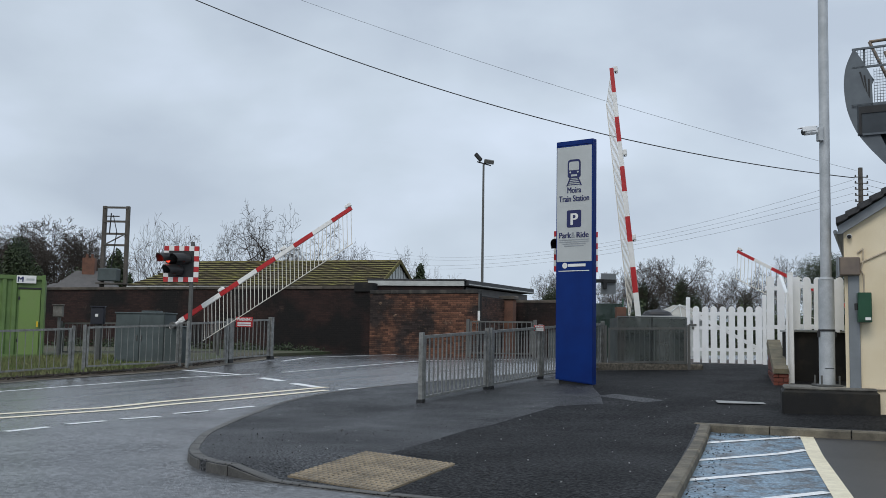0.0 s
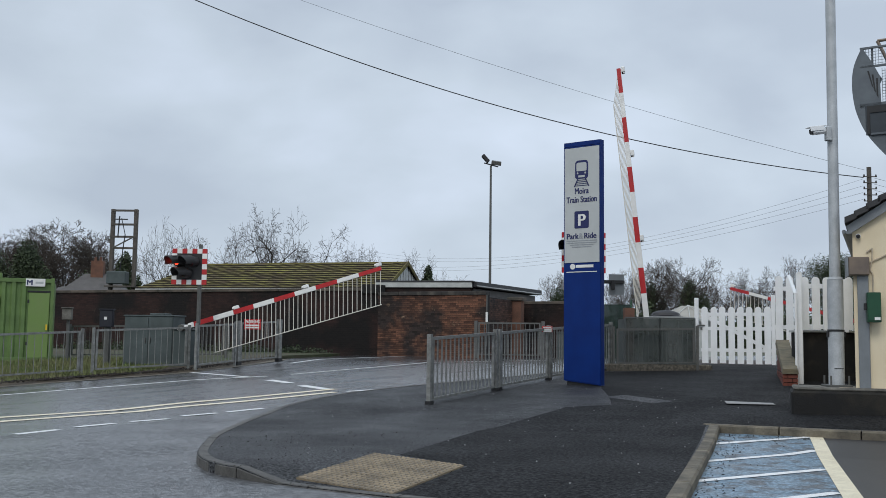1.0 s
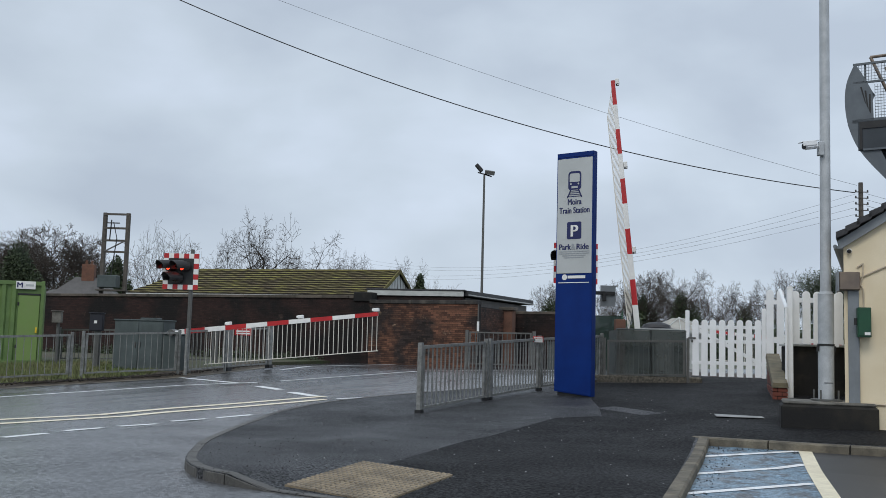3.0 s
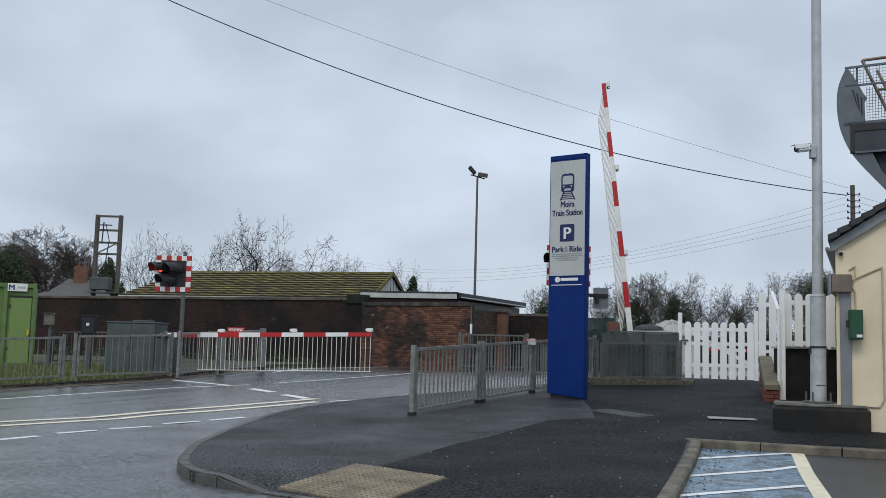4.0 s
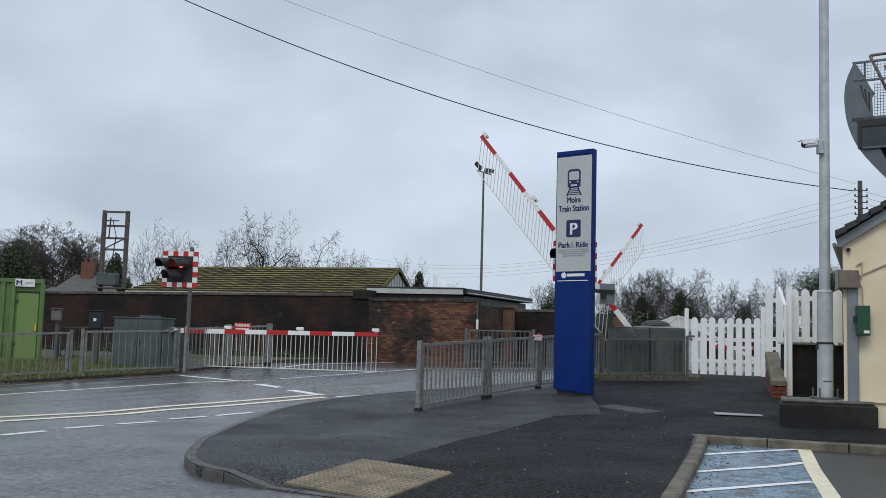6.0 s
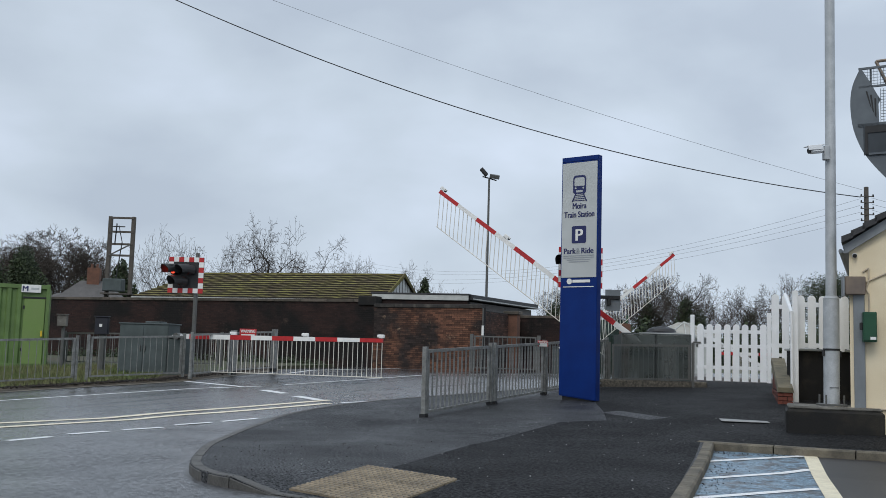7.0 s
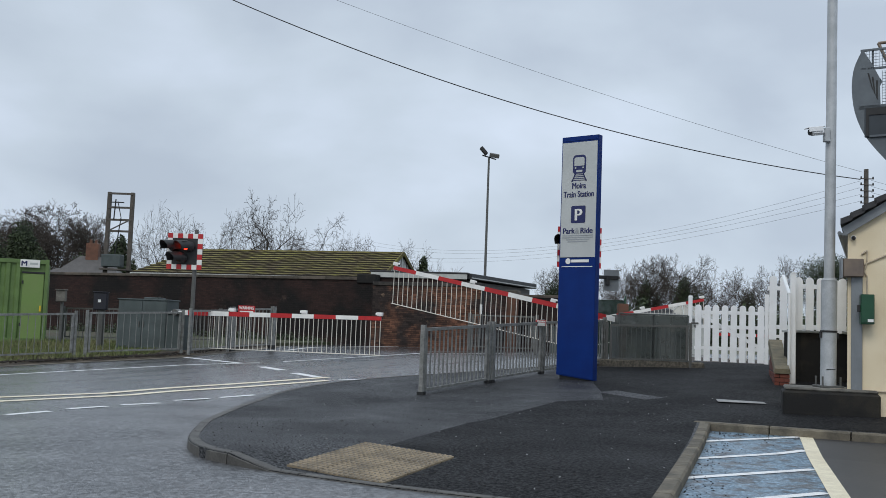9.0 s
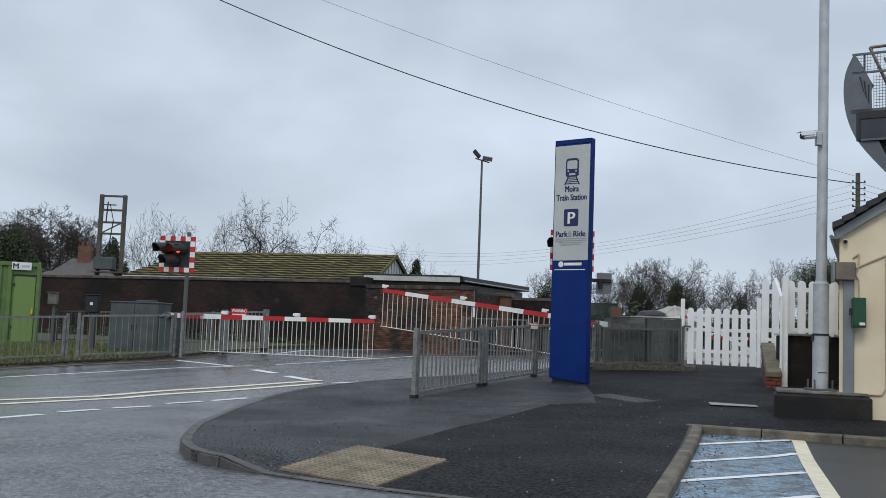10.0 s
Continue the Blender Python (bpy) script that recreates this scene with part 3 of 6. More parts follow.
def barrier(name, base, turn, length, label, angles, s=1):
    """A crossing barrier: machine box at its foot, a banded boom on a pivot, lamps on top and a hanging skirt of rods."""
    b = thing(name, pose(*base, 0, 0, turn), label, "barrier", "crossing barriers")
    h = base[2] - g(base[0], base[1])
    part("machine", boxes((-0.38, 0.12, 0.37 * s - 0.25, 0.37 * s + 0.25, -h - 0.2, -0.06), (-0.42, 0.16, 0.37 * s - 0.29, 0.37 * s + 0.29, -0.06, -0.02), bevel=0.02), "cabinet", b, "grey steel barrier machine")
    part("pivot", tubes(((0, -0.10, 0), (0, 0.14, 0), 0.09), n=12), "darkgalv", b)
    boom = part("boom", tubes(((-0.14, 0, 0), (0.3, 0, 0), 0.045), n=8), "white", b, "banded red and white boom")
    x, k = length, 0
    while x > 0.25:
        x0 = max(0.2, x - BAND)
        t0, t1 = 0.048 + 0.018 * (1 - x0 / length), 0.048 + 0.018 * (1 - x / length)
        bm = prism([(x0, -t0), (x, -t1), (x, t1), (x0, t0)], -0.028, 0.028)
        part("band", bm, "red" if k % 2 == 0 else "white", boom)
        x, k = x0, k + 1
    for lx in (length - 0.04, length - 2.14, length - 4.24):
        lamp = boxes((-0.07, 0.07, -0.05, 0.05, 0.06, 0.15), (-0.02, 0.02, -0.02, 0.02, 0.04, 0.07), bevel=0.012)
        white_faces = len(lamp.faces)
        tube(lamp, (-0.10, -0.01, 0.105), (-0.06, -0.01, 0.105), 0.043, n=10)
        lamp.faces.ensure_lookup_table()
        for fc in lamp.faces[white_faces:]:
            fc.material_index = 1
        for v in lamp.verts:
            v.co.x += lx
        part("lamp", lamp, "white", boom, "small white boom lamp").data.materials.append(M["black"])
    n = int((length - 1.05) / 0.132)
    rod_bm = tubes(((0, 0, -0.06), (0, 0, -SKIRT), 0.0092), n=5)
    first = None
    for i in range(n + 1):
        rx = length - 0.02 - i * 0.132
        rod = part("rod", rod_bm, "rod", boom) if first is None else new("rod", first.data)
        first = first or rod
        rod.parent = boom
        RODS.append((rod, (rx, 0.0, 0.0), angles, True))
    rail = part("skirt_rail", tubes(((length - 0.02 - n * 0.132 - 0.05, 0, 0), (length + 0.02, 0, 0), 0.0115), n=6), "rod", boom)
    RODS.append((rail, (0, 0, 0), angles, False))
    BOOMS.append((boom, angles))
    return b


A1 = [(0, 30.75), (.2, 27.3), (.4, 24), (.6, 20.5), (.8, 17.5), (1.0, 15), (1.2, 14.2), (1.4, 13.5), (1.6, 12.3), (1.8, 11.2), (2.1, 10.1), (2.4, 8.6), (2.7, 7.1), (3.8, 2.2), (4.0, 1.3), (4.2, .3), (4.5, .2), (10, .2)]
A2 = [(0, 84), (3.8, 83.9), (4.0, 83.5), (4.2, 82.6), (4.5, 78.4), (5.0, 68.9), (5.2, 65), (6.3, 47.2), (6.5, 44), (6.8, 39.5), (7.0, 36.3), (7.3, 31.5), (7.5, 28.5), (7.8, 23.3), (8.2, 17.2), (8.5, 13), (8.8, 12), (9.0, 11.4), (9.4, 9.3), (9.7, 7.8), (10, 6.8)]
A3 = [(0, 85.5), (4.0, 85.5), (4.6, 78), (5.0, 69), (5.2, 65.3), (6.3, 50), (7.0, 39.8), (7.5, 32.5), (8.0, 25.4), (8.5, 16), (9.0, 11.8), (9.5, 9), (10, 6.8)]
A4 = [(0, 28.5), (.3, 24.5), (.6, 21), (.9, 17), (1.2, 13.4), (2.0, 9.5), (2.7, 6.8), (3.8, 2), (4.2, .2), (10, .2)]
barrier("crossing_barrier", (-7.2, 26.9, 1.37), -18.5, 5.96, "red and white crossing barrier with rod skirt, lowering", A1)
barrier("crossing_barrier", (4.75, 23.9, 1.446), 164, 6.44, "raised red and white crossing barrier lowering beside the station sign", A2, -1)
barrier("crossing_barrier", (4.29, 36.5, 1.49), -20, 5.2, "distant crossing barrier beyond the tracks, lowering late", A3)
barrier("crossing_barrier", (14.84, 31.5, 1.35), 160, 5.98, "distant crossing barrier beyond the white fence, lowering early", A4, -1)


# ---- crossing light signals ----
ADDED_SHUTTERS = []


def crossing_signal(base, turn, label, lights=True, aim=38, edge=0.20):
    s = thing("crossing_signal", pose(*base, 0, 0, turn), label, "traffic signal", "crossing signals")
    part("post", tubes(((0, 0.09, 0), (0, 0.09, 3.22), 0.055), n=12), "darkgalv", s, smooth=False)
    part("base_flange", tubes(((0, 0.09, 0), (0, 0.09, 0.05), 0.11), n=12), "darkgalv", s)
    board = part("backboard", boxes((-0.72, edge, 0.0, 0.035, 2.16, 3.10), bevel=0.012), "black", s, "black backboard with a red and white chequer border")
    w, hgt = edge + 0.72, 0.94
    for k in range(7):
        x = -0.72 + k * w / 7
        for z in (2.16, 3.10 - 0.125):
            part("border_block", boxes((x + 0.001, x + w / 7 - 0.001, -0.006, -0.001, z, z + 0.125)), "red" if k % 2 == 0 else "white", board)
    for k in range(1, 6):
        z = 2.16 + 0.125 + (k - 1) * (hgt - 0.25) / 5
        for x in (-0.72, edge - w / 7):
            part("border_block", boxes((x + 0.001, x + w / 7 - 0.001, -0.006, -0.001, z + 0.001, z + (hgt - 0.25) / 5 - 0.001)), "white" if k % 2 else "red", board)
    for x, z, lit in ((-0.46, 2.76, True), (-0.10, 2.76, True), (-0.28, 2.46, False)):
        lamp = part("lamp", tubes(((0, 0.02, 0), (0, -0.16, 0), 0.125, 0.14), n=16), "black", s)
        lamp.matrix_local = pose(x, -0.03, z, 0, 0, -aim)
        x, z = 0.0, 0.0
        part("lens", tubes(((x, -0.161, z), (x, -0.172, z), 0.105, 0.09), n=16), "lens_red" if lit and lights else "lens_dark", lamp, "red signal lens" if lit else "dark amber signal lens")
        if lit and lights:
            # added blade: blocks the always-lit lens so that the lamp seems to flash
            blade = tubes(((0, 0, -0.112), (0, -0.005, -0.112), 0.124), n=20)
            ADDED_SHUTTERS.append((part("shutter", blade, "black", lamp, "added black blade that blanks the steady red lens"), len(ADDED_SHUTTERS)))
        hood = bmesh.new()
        n = 14
        a0, a1 = [], []
        for k in range(n + 1):
            a = radians(-25 + 230 * k / n)
            ln = 0.36 - 0.10 * (1 - math.sin(max(0, min(math.pi, a))))
            a0.append((hood.verts.new((x + 0.14 * math.cos(a), -0.15, z + 0.14 * math.sin(a))), hood.verts.new((x + 0.152 * math.cos(a), -0.15, z + 0.152 * math.sin(a)))))
            a1.append((hood.verts.new((x + 0.14 * math.cos(a), -0.15 - ln, z + 0.14 * math.sin(a) - 0.03)), hood.verts.new((x + 0.152 * math.cos(a), -0.15 - ln, z + 0.152 * math.sin(a) - 0.03))))
        for k in range(n):
            hood.faces.new((a0[k][0], a0[k + 1][0], a1[k + 1][0], a1[k][0]))
            hood.faces.new((a0[k][1], a1[k][1], a1[k + 1][1], a0[k + 1][1]))
            hood.faces.new((a1[k][0], a1[k + 1][0], a1[k + 1][1], a1[k][1]))
        part("hood", hood, "black", lamp)
    return s


crossing_signal((-6.56, 25.95, 0.33), 0, "level crossing light signal with chequered board and glowing red lamp")


# ---- station sign ----
SA, SB = (2.25, 19.66), (2.90, 19.17)
sw = math.hypot(SB[0] - SA[0], SB[1] - SA[1])
sign = thing("station_sign", pose(SA[0], SA[1], 0.30, 0, 0, heading(SA, SB)), "tall blue and pale grey totem station sign on the footway", "sign")
part("body", prism([(0, 0.075), (sw, 0.0), (sw, 4.78), (0, 4.78)], 0.012, 0.16), "signblue", sign, "royal blue totem body")
part("base_plinth", boxes((0.06, sw - 0.06, 0.04, 0.14, -0.12, 0.10)), "black", sign)
face = part("face_panel", boxes((0.02, sw - 0.02, 0.0, 0.0125, 2.375, 4.66), bevel=0.003), "signgrey", sign, "pale grey sign face")
part("blue_face", prism([(0.006, 0.10), (sw - 0.006, 0.012), (sw - 0.006, 2.36), (0.006, 2.36)], 0.002, 0.0115), "signblue", sign, "royal blue lower face")
part("top_stripe", boxes((0.006, sw - 0.006, 0.002, 0.0115, 4.695, 4.765)), "signblue", sign)
part("thin_stripe", boxes((0.006, sw - 0.006, 0.0, 0.0115, 4.664, 4.676)), "signblue", sign)
cx = sw / 2


def lay(name, bm, material, parent, x, z, y=-0.003, label=""):
    for v in bm.verts:
        v.co += Vector((x, y, z))
    return part(name, bm, material, parent, label)


# a train seen from the front, on its rails
def rounded(hw, z0, z1, top, low):
    """A front view with cut corners: half width, foot, top, and the size of the upper and lower corners."""
    half = [(hw, z0 + low), (hw, z1 - top), (hw - top * 0.3, z1 - top * 0.3), (hw - top, z1)]
    return [(-hw + low, z0), (hw - low, z0)] + half + [(-x, z) for x, z in half[::-1]]


lay("pictogram_train", prism(rounded(0.145, 4.03, 4.40, 0.06, 0.035), -0.002, 0.0), "ink", sign, cx, 0, label="navy train pictogram")
lay("pictogram_window", prism(rounded(0.113, 4.185, 4.355, 0.035, 0.01), -0.002, 0.0), "signgrey", sign, cx, 0, -0.006)
for s in (-1, 1):
    lay("pictogram_lamp", tubes(((s * 0.085, 0, 4.145), (s * 0.085, -0.002, 4.145), 0.019), n=12), "signgrey", sign, cx, 0, -0.006)
    lay("pictogram_rail", prism([(s * 0.075, 4.03), (s * 0.100, 4.03), (s * 0.175, 3.875), (s * 0.145, 3.875)], -0.002, 0.0), "ink", sign, cx, 0)
lay("pictogram_coupler", boxes((-0.07, 0.07, -0.002, 0, 4.06, 4.10)), "signgrey", sign, cx, 0, -0.006)
for k in range(4):
    z, hw = 4.005 - k * 0.036, 0.10 + k * 0.022
    lay("pictogram_sleeper", boxes((-hw, hw, -0.002, 0, z - 0.007, z + 0.007)), "ink", sign, cx, 0)
lay("lettering", text_bm("Moira", 0.17, 0.31), "ink", sign, cx, 3.735)
lay("lettering", text_bm("Train Station", 0.17, 0.68), "ink", sign, cx, 3.565)
lay("parking_square", prism([(-0.14, 3.05), (-0.16, 3.07), (-0.16, 3.37), (-0.14, 3.39), (0.14, 3.39), (0.16, 3.37), (0.16, 3.07), (0.14, 3.05)], -0.002, 0.0), "ink", sign, cx, 0)
lay("lettering", text_bm("P", 0.33, 0.17), "white", sign, cx, 3.10, -0.007)
lay("lettering", text_bm("Park", 0.16, 0.27), "ink", sign, cx - 0.205, 2.845)
lay("lettering", text_bm("&", 0.16, 0.09), "inkgrey", sign, cx - 0.02, 2.845)
lay("lettering", text_bm("Ride", 0.16, 0.27), "ink", sign, cx + 0.19, 2.845)
for z, hw, th in ((2.805, 0.34, 0.008), (2.765, 0.34, 0.009), (2.725, 0.26, 0.009), (2.685, 0.22, 0.009)):
    lay("text_bar", boxes((-hw, hw, -0.002, 0, z - th, z + th)), "inkgrey", sign, cx, 0)
lay("logo_shape", tubes(((0, 0, 2.30), (0, -0.002, 2.30), 0.058), n=14), "white", sign, cx - 0.20, 0)
lay("logo_bar", boxes((-0.13, 0.26, -0.002, 0, 2.275, 2.33)), "white", sign, cx, 0)
lay("text_bar", boxes((-0.34, 0.34, -0.002, 0, 2.185, 2.20)), "white", sign, cx, 0)


# ---- guard rails ----
def guard_rail(a, b, h, bars, label, material="galv", post=0.05, first=True, last=True, thick=0.014, rails=(0.06, 0.10), bar="galv"):
    za, zb = g(*a), g(*b)
    ln = math.hypot(b[0] - a[0], b[1] - a[1])
    r = thing("guard_rail", pose(a[0], a[1], za, 0, 0, heading(a, b)), label, "railing", "footway guard rails")
    k = (zb - za) / ln

    def sloped(x0, x1, z0, z1, hw):
        bm = boxes((x0, x1, -hw, hw, z0, z1))
        for v in bm.verts:
            v.co.z += k * v.co.x
        return bm

    shoe = material == "railgalv" and post > 0.033
    for x in (0.0, ln):
        if shoe and (first or x):
            part("post_shoe", sloped(x - post - 0.018, x + post + 0.018, -0.05, 0.055, post + 0.018), "black", r, "dark cast post shoe")
    if first:
        part("post", sloped(-post, post, -0.05, h + 0.05, post), material, r)
    if last:
        part("post", sloped(ln - post, ln + post, -0.05, h + 0.05, post), material, r)
    part("top_rail", sloped(post + 0.03, ln - post - 0.03, h - 0.05, h, 0.025), material, r)
    part("bottom_rail", sloped(post + 0.03, ln - post - 0.03, rails[0], rails[1], 0.022), material, r)
    part("stile", sloped(post + 0.03, post + 0.08, rails[0], h, 0.024), material, r)
    part("stile", sloped(ln - post - 0.08, ln - post - 0.03, rails[0], h, 0.024), material, r)
    first_bar = None
    for i in range(bars):
        x = post + 0.08 + (ln - 2 * post - 0.16) * (i + 1) / (bars + 1)
        if first_bar is None:
            first_bar = part("bar", tubes(((0, 0, rails[1]), (0, 0, h - 0.05), thick), n=6), bar, r)
            ob = first_bar
        else:
            ob = new("bar", first_bar.data)
            ob.parent = r
        ob.location = (x, 0, k * x)
    return r


NEAR = "weathered galvanised pedestrian guard rail with upright bars"
guard_rail((-0.31, 16.24), (0.86, 18.50), 1.08, 14, NEAR, "railgalv", 0.036, bar="railgalv")
guard_rail((0.93, 18.63), (2.07, 20.78), 1.08, 14, NEAR, "railgalv", 0.036, bar="railgalv")
guard_rail((2.09, 20.82), (2.95, 22.3), 1.08, 10, NEAR, "railgalv", 0.036, first=False, bar="railgalv")
guard_rail((3.05, 22.4), (3.78, 23.35), 1.08, 8, NEAR, "railgalv", 0.036, first=False, bar="railgalv")
FARR = "grey steel guard rail along the grass verge"
guard_rail((-12.18, 19.85), (-10.60, 22.0), 1.03, 12, FARR, "railgalv", 0.03, thick=0.009, bar="railgalv")
guard_rail((-10.52, 22.10), (-8.92, 24.25), 1.03, 12, FARR, "railgalv", 0.03, thick=0.009, bar="railgalv")
guard_rail((-8.71, 24.42), (-6.83, 26.2), 1.05, 13, FARR, "railgalv", 0.03, thick=0.009, bar="railgalv")
guard_rail((-6.52, 25.75), (-5.86, 27.35), 1.10, 8, FARR, "railgalv", 0.03, thick=0.010, bar="railgalv")
guard_rail((-5.81, 27.5), (-4.93, 28.95), 1.12, 8, FARR, "railgalv", 0.06, bar="railgalv")
guard_rail((-12.0, 31.5), (-9.4, 31.2), 1.0, 16, "dark steel railing behind the equipment posts", "darkgalv", 0.04, thick=0.01, bar="darkgalv")
guard_rail((-9.4, 31.2), (-6.9, 30.9), 1.0, 16, "dark steel railing behind the equipment posts", "darkgalv", 0.04, thick=0.01, bar="darkgalv")
# far railing across the tracks, before the brick wall
guard_rail((0.9, 33.5), (3.1, 33.0), 1.15, 12, "grey steel railing beyond the crossing", "darkgalv", 0.05, bar="darkgalv")


def warning_board(m, w, h, label):
    s = thing("warning_sign", m, label, "sign")
    part("board", boxes((-w / 2, w / 2, 0, 0.012, -h / 2, h / 2), bevel=0.003), "red", s)
    lay("lettering", text_bm("WARNING", h * 0.42, w * 0.88), "white", s, 0, h * 0.13)
    for k in range(2):
        lay("text_bar", boxes((-w * 0.4, w * 0.4, -0.002, 0, -0.02, 0.02)), "white", s, 0, -h * 0.10 - k * h * 0.22)


warning_board(pose(-5.40, 27.35, 1.49, 0, 0, 0), 0.46, 0.28, "red warning board with white lettering on the railing")
warning_board(pose(2.02, 20.55, 1.38, 0, 0, 30), 0.26, 0.12, "small red notice on the guard rail")


# ---- lineside boxes, container ----
cab = thing("relay_cabinet", pose(-9.02, 27.67, 0.315, 0, 0, -11), "tall grey steel equipment cabinet on the verge", "cabinet")
part("body", boxes((0, 1.46, 0, 0.7, 0, 1.37), bevel=0.01), "cabinet", cab)
part("roof_cap", boxes((-0.03, 1.49, -0.03, 0.73, 1.36, 1.40), bevel=0.01), "cabinet", cab)
part("vent", boxes((0.70, 1.15, 0.1, 0.5, 1.40, 1.45), bevel=0.01), "cabinet", cab)
for k in range(2):
    d = part("door", boxes((0.02 + k * 0.72, 0.72 + k * 0.72, -0.018, -0.001, 0.05, 1.33), bevel=0.004), "cabinet", cab)
    part("handle", boxes((0.64 + k * 0.14, 0.67 + k * 0.14, -0.05, -0.018, 0.62, 0.78), bevel=0.005), "darkgalv", d)


def box_on_post(x, y, w, h, top, post_r, material, label, name):
    t = thing(name, pose(x, y, g(x, y) - 0.03), label, "equipment box")
    part("post", tubes(((0, 0.05, 0), (0, 0.05, top - h * 0.4), post_r), n=8), "darkgalv", t)
    part("case", boxes((-w / 2, w / 2, -0.12, 0.04, top - h, top), bevel=0.015), material, t)
    part("lid", boxes((-w / 2 - 0.02, w / 2 + 0.02, -0.145, 0.05, top, top + 0.03), bevel=0.008), material, t)
    return t


box_on_post(-11.12, 29.0, 0.27, 0.33, 1.58, 0.05, "concrete", "small grey-brown box on a timber post", "junction_box")
b2 = box_on_post(-9.62, 28.0, 0.37, 0.48, 1.53, 0.10, "navy", "dark navy telephone box on a thick grey post", "telephone_box")
part("label_plate", boxes((-0.05, 0.03, -0.132, -0.122, 1.26, 1.34)), "white", b2)

CONT = pose(-11.85, 29.75, g(-11.7, 29.7) - 0.05, 0, 0, 200)
cont = thing("container", CONT, "green corrugated steel container with an olive door", "container")
# local x runs along the long side, y into the container is negative
part("shell", boxes((0.03, 6.0, -2.4, -0.06, 0.12, 2.42)), "green", cont)
ribs = bmesh.new()
x = 0.75
while x < 5.95:
    pr = [(x, -0.06), (x + 0.04, -0.005), (x + 0.14, -0.005), (x + 0.18, -0.06)]
    lo = [ribs.verts.new((a, b, 0.14)) for a, b in pr]
    hi = [ribs.verts.new((a, b, 2.36)) for a, b in pr]
    for k in range(3):
        ribs.faces.new((lo[k], lo[k + 1], hi[k + 1], hi[k]))
    ribs.faces.new(hi)
    x += 0.28
part("corrugation", ribs, "green", cont)
part("top_rail", boxes((0, 6.0, -0.06, 0.01, 2.36, 2.48), bevel=0.006), "green", cont)
part("bottom_rail", boxes((0, 6.0, -0.06, 0.01, 0.0, 0.14), bevel=0.006), "green", cont)
part("corner_post", boxes((0, 0.10, -0.10, 0.012, 0, 2.5), bevel=0.006), "green", cont)
door = part("door", boxes((0.12, 0.70, -0.05, -0.01, 0.14, 2.06), bevel=0.006), "greendoor", cont, "plain olive green door")
part("handle", boxes((0.15, 0.20, -0.01, 0.05, 0.95, 1.12), bevel=0.006), "yellow", door)
for z in (0.5, 1.75):
    part("hinge", boxes((0.68, 0.73, -0.01, 0.012, z, z + 0.1), bevel=0.004), "black", door)
part("lintel", boxes((0.10, 0.74, -0.05, 0.002, 2.07, 2.12)), "black", cont)
part("roof_lug", boxes((1.45, 1.60, -0.12, 0.0, 2.48, 2.62), bevel=0.01), "green", cont)
ms = thing("name_board", CONT @ pose(0.53, 0.03, 2.36, 0, 0, 180), "small white board with one dark letter on the container", "sign")
part("board", boxes((-0.27, 0.27, 0, 0.012, -0.115, 0.115), bevel=0.003), "white", ms)
lay("lettering", text_bm("M", 0.22, 0.16), "ink", ms, -0.16, -0.075)
lay("text_bar", boxes((0.0, 0.22, -0.002, 0, -0.03, 0.03)), "signgrey", ms, 0, 0)
cs = thing("cctv_sign", CONT @ pose(1.74, 0.03, 1.62, 0, 0, 180), "yellow camera warning board on the green container", "sign")
part("board", boxes((-0.26, 0.26, 0, 0.012, -0.34, 0.34), bevel=0.003), "yellow", cs)
lay("lettering", text_bm("CCTV", 0.15, 0.40), "ink", cs, 0, -0.02)
lay("camera_symbol", prism([(-0.2, 0.20), (0.15, 0.12), (0.2, 0.2), (-0.15, 0.29)], -0.002, 0), "black", cs, 0, 0)
for k in range(3):
    lay("text_bar", boxes((-0.2, 0.2, -0.002, 0, -0.01, 0.01)), "black", cs, 0, -0.10 - k * 0.06)


# ---- brick boundary wall and the annex ----
def wall_run(name, a, b, h, thick, material, label, z0=0.40):
    w = thing(name, pose(a[0], a[1], z0, 0, 0, heading(a, b)), label, "wall", kind="structure")
    ln = math.hypot(b[0] - a[0], b[1] - a[1])
    return w, ln


wall, ln = wall_run("wall_boundary", (-26.0, 48.3), (-2.72, 39.18), 0, 0, "", "long soot-dark brick boundary wall with stone coping")
part("core", boxes((0, ln, 0.012, 0.34, -0.5, 2.62)), "mortar", wall)
rows = bmesh.new()
random.seed(4)
for r in range(35):
    z = r * 0.075
    x = -0.11 if r % 2 else 0.0
    while x < ln:
        p0, p1 = max(0, x), min(ln, x + 0.215)
        yv = random.uniform(-0.004, 0.006)
        v = [rows.verts.new(c) for c in ((p0, yv, z), (p1, yv, z), (p1, yv, z + 0.065), (p0, yv, z + 0.065), (p0, 0.02, z), (p1, 0.02, z), (p1, 0.02, z + 0.065), (p0, 0.02, z + 0.065))]
        for f in ((0, 1, 2, 3), (0, 4, 5, 1), (3, 2, 6, 7), (0, 3, 7, 4), (1, 5, 6, 2)):
            rows.faces.new([v[i] for i in f])
        x += 0.225
tagged(part("brickwork", rows, "darkbrick", wall), kind="stuff")
x = 0.0
while x < ln:
    part("coping_stone", boxes((x + 0.004, min(ln, x + 1.2) - 0.004, -0.06, 0.40, 2.62, 2.74), bevel=0.012), "coping", wall)
    x += 1.2
part("cap_stone", boxes((ln - 0.78, ln + 0.02, -0.09, 0.42, 2.50, 2.86), bevel=0.02), "blackplinth", wall, "soot-black cap stone")
part("plinth", boxes((0, ln, -0.05, 0.0, -0.5, 0.18), bevel=0.01), "darkbrick", wall)

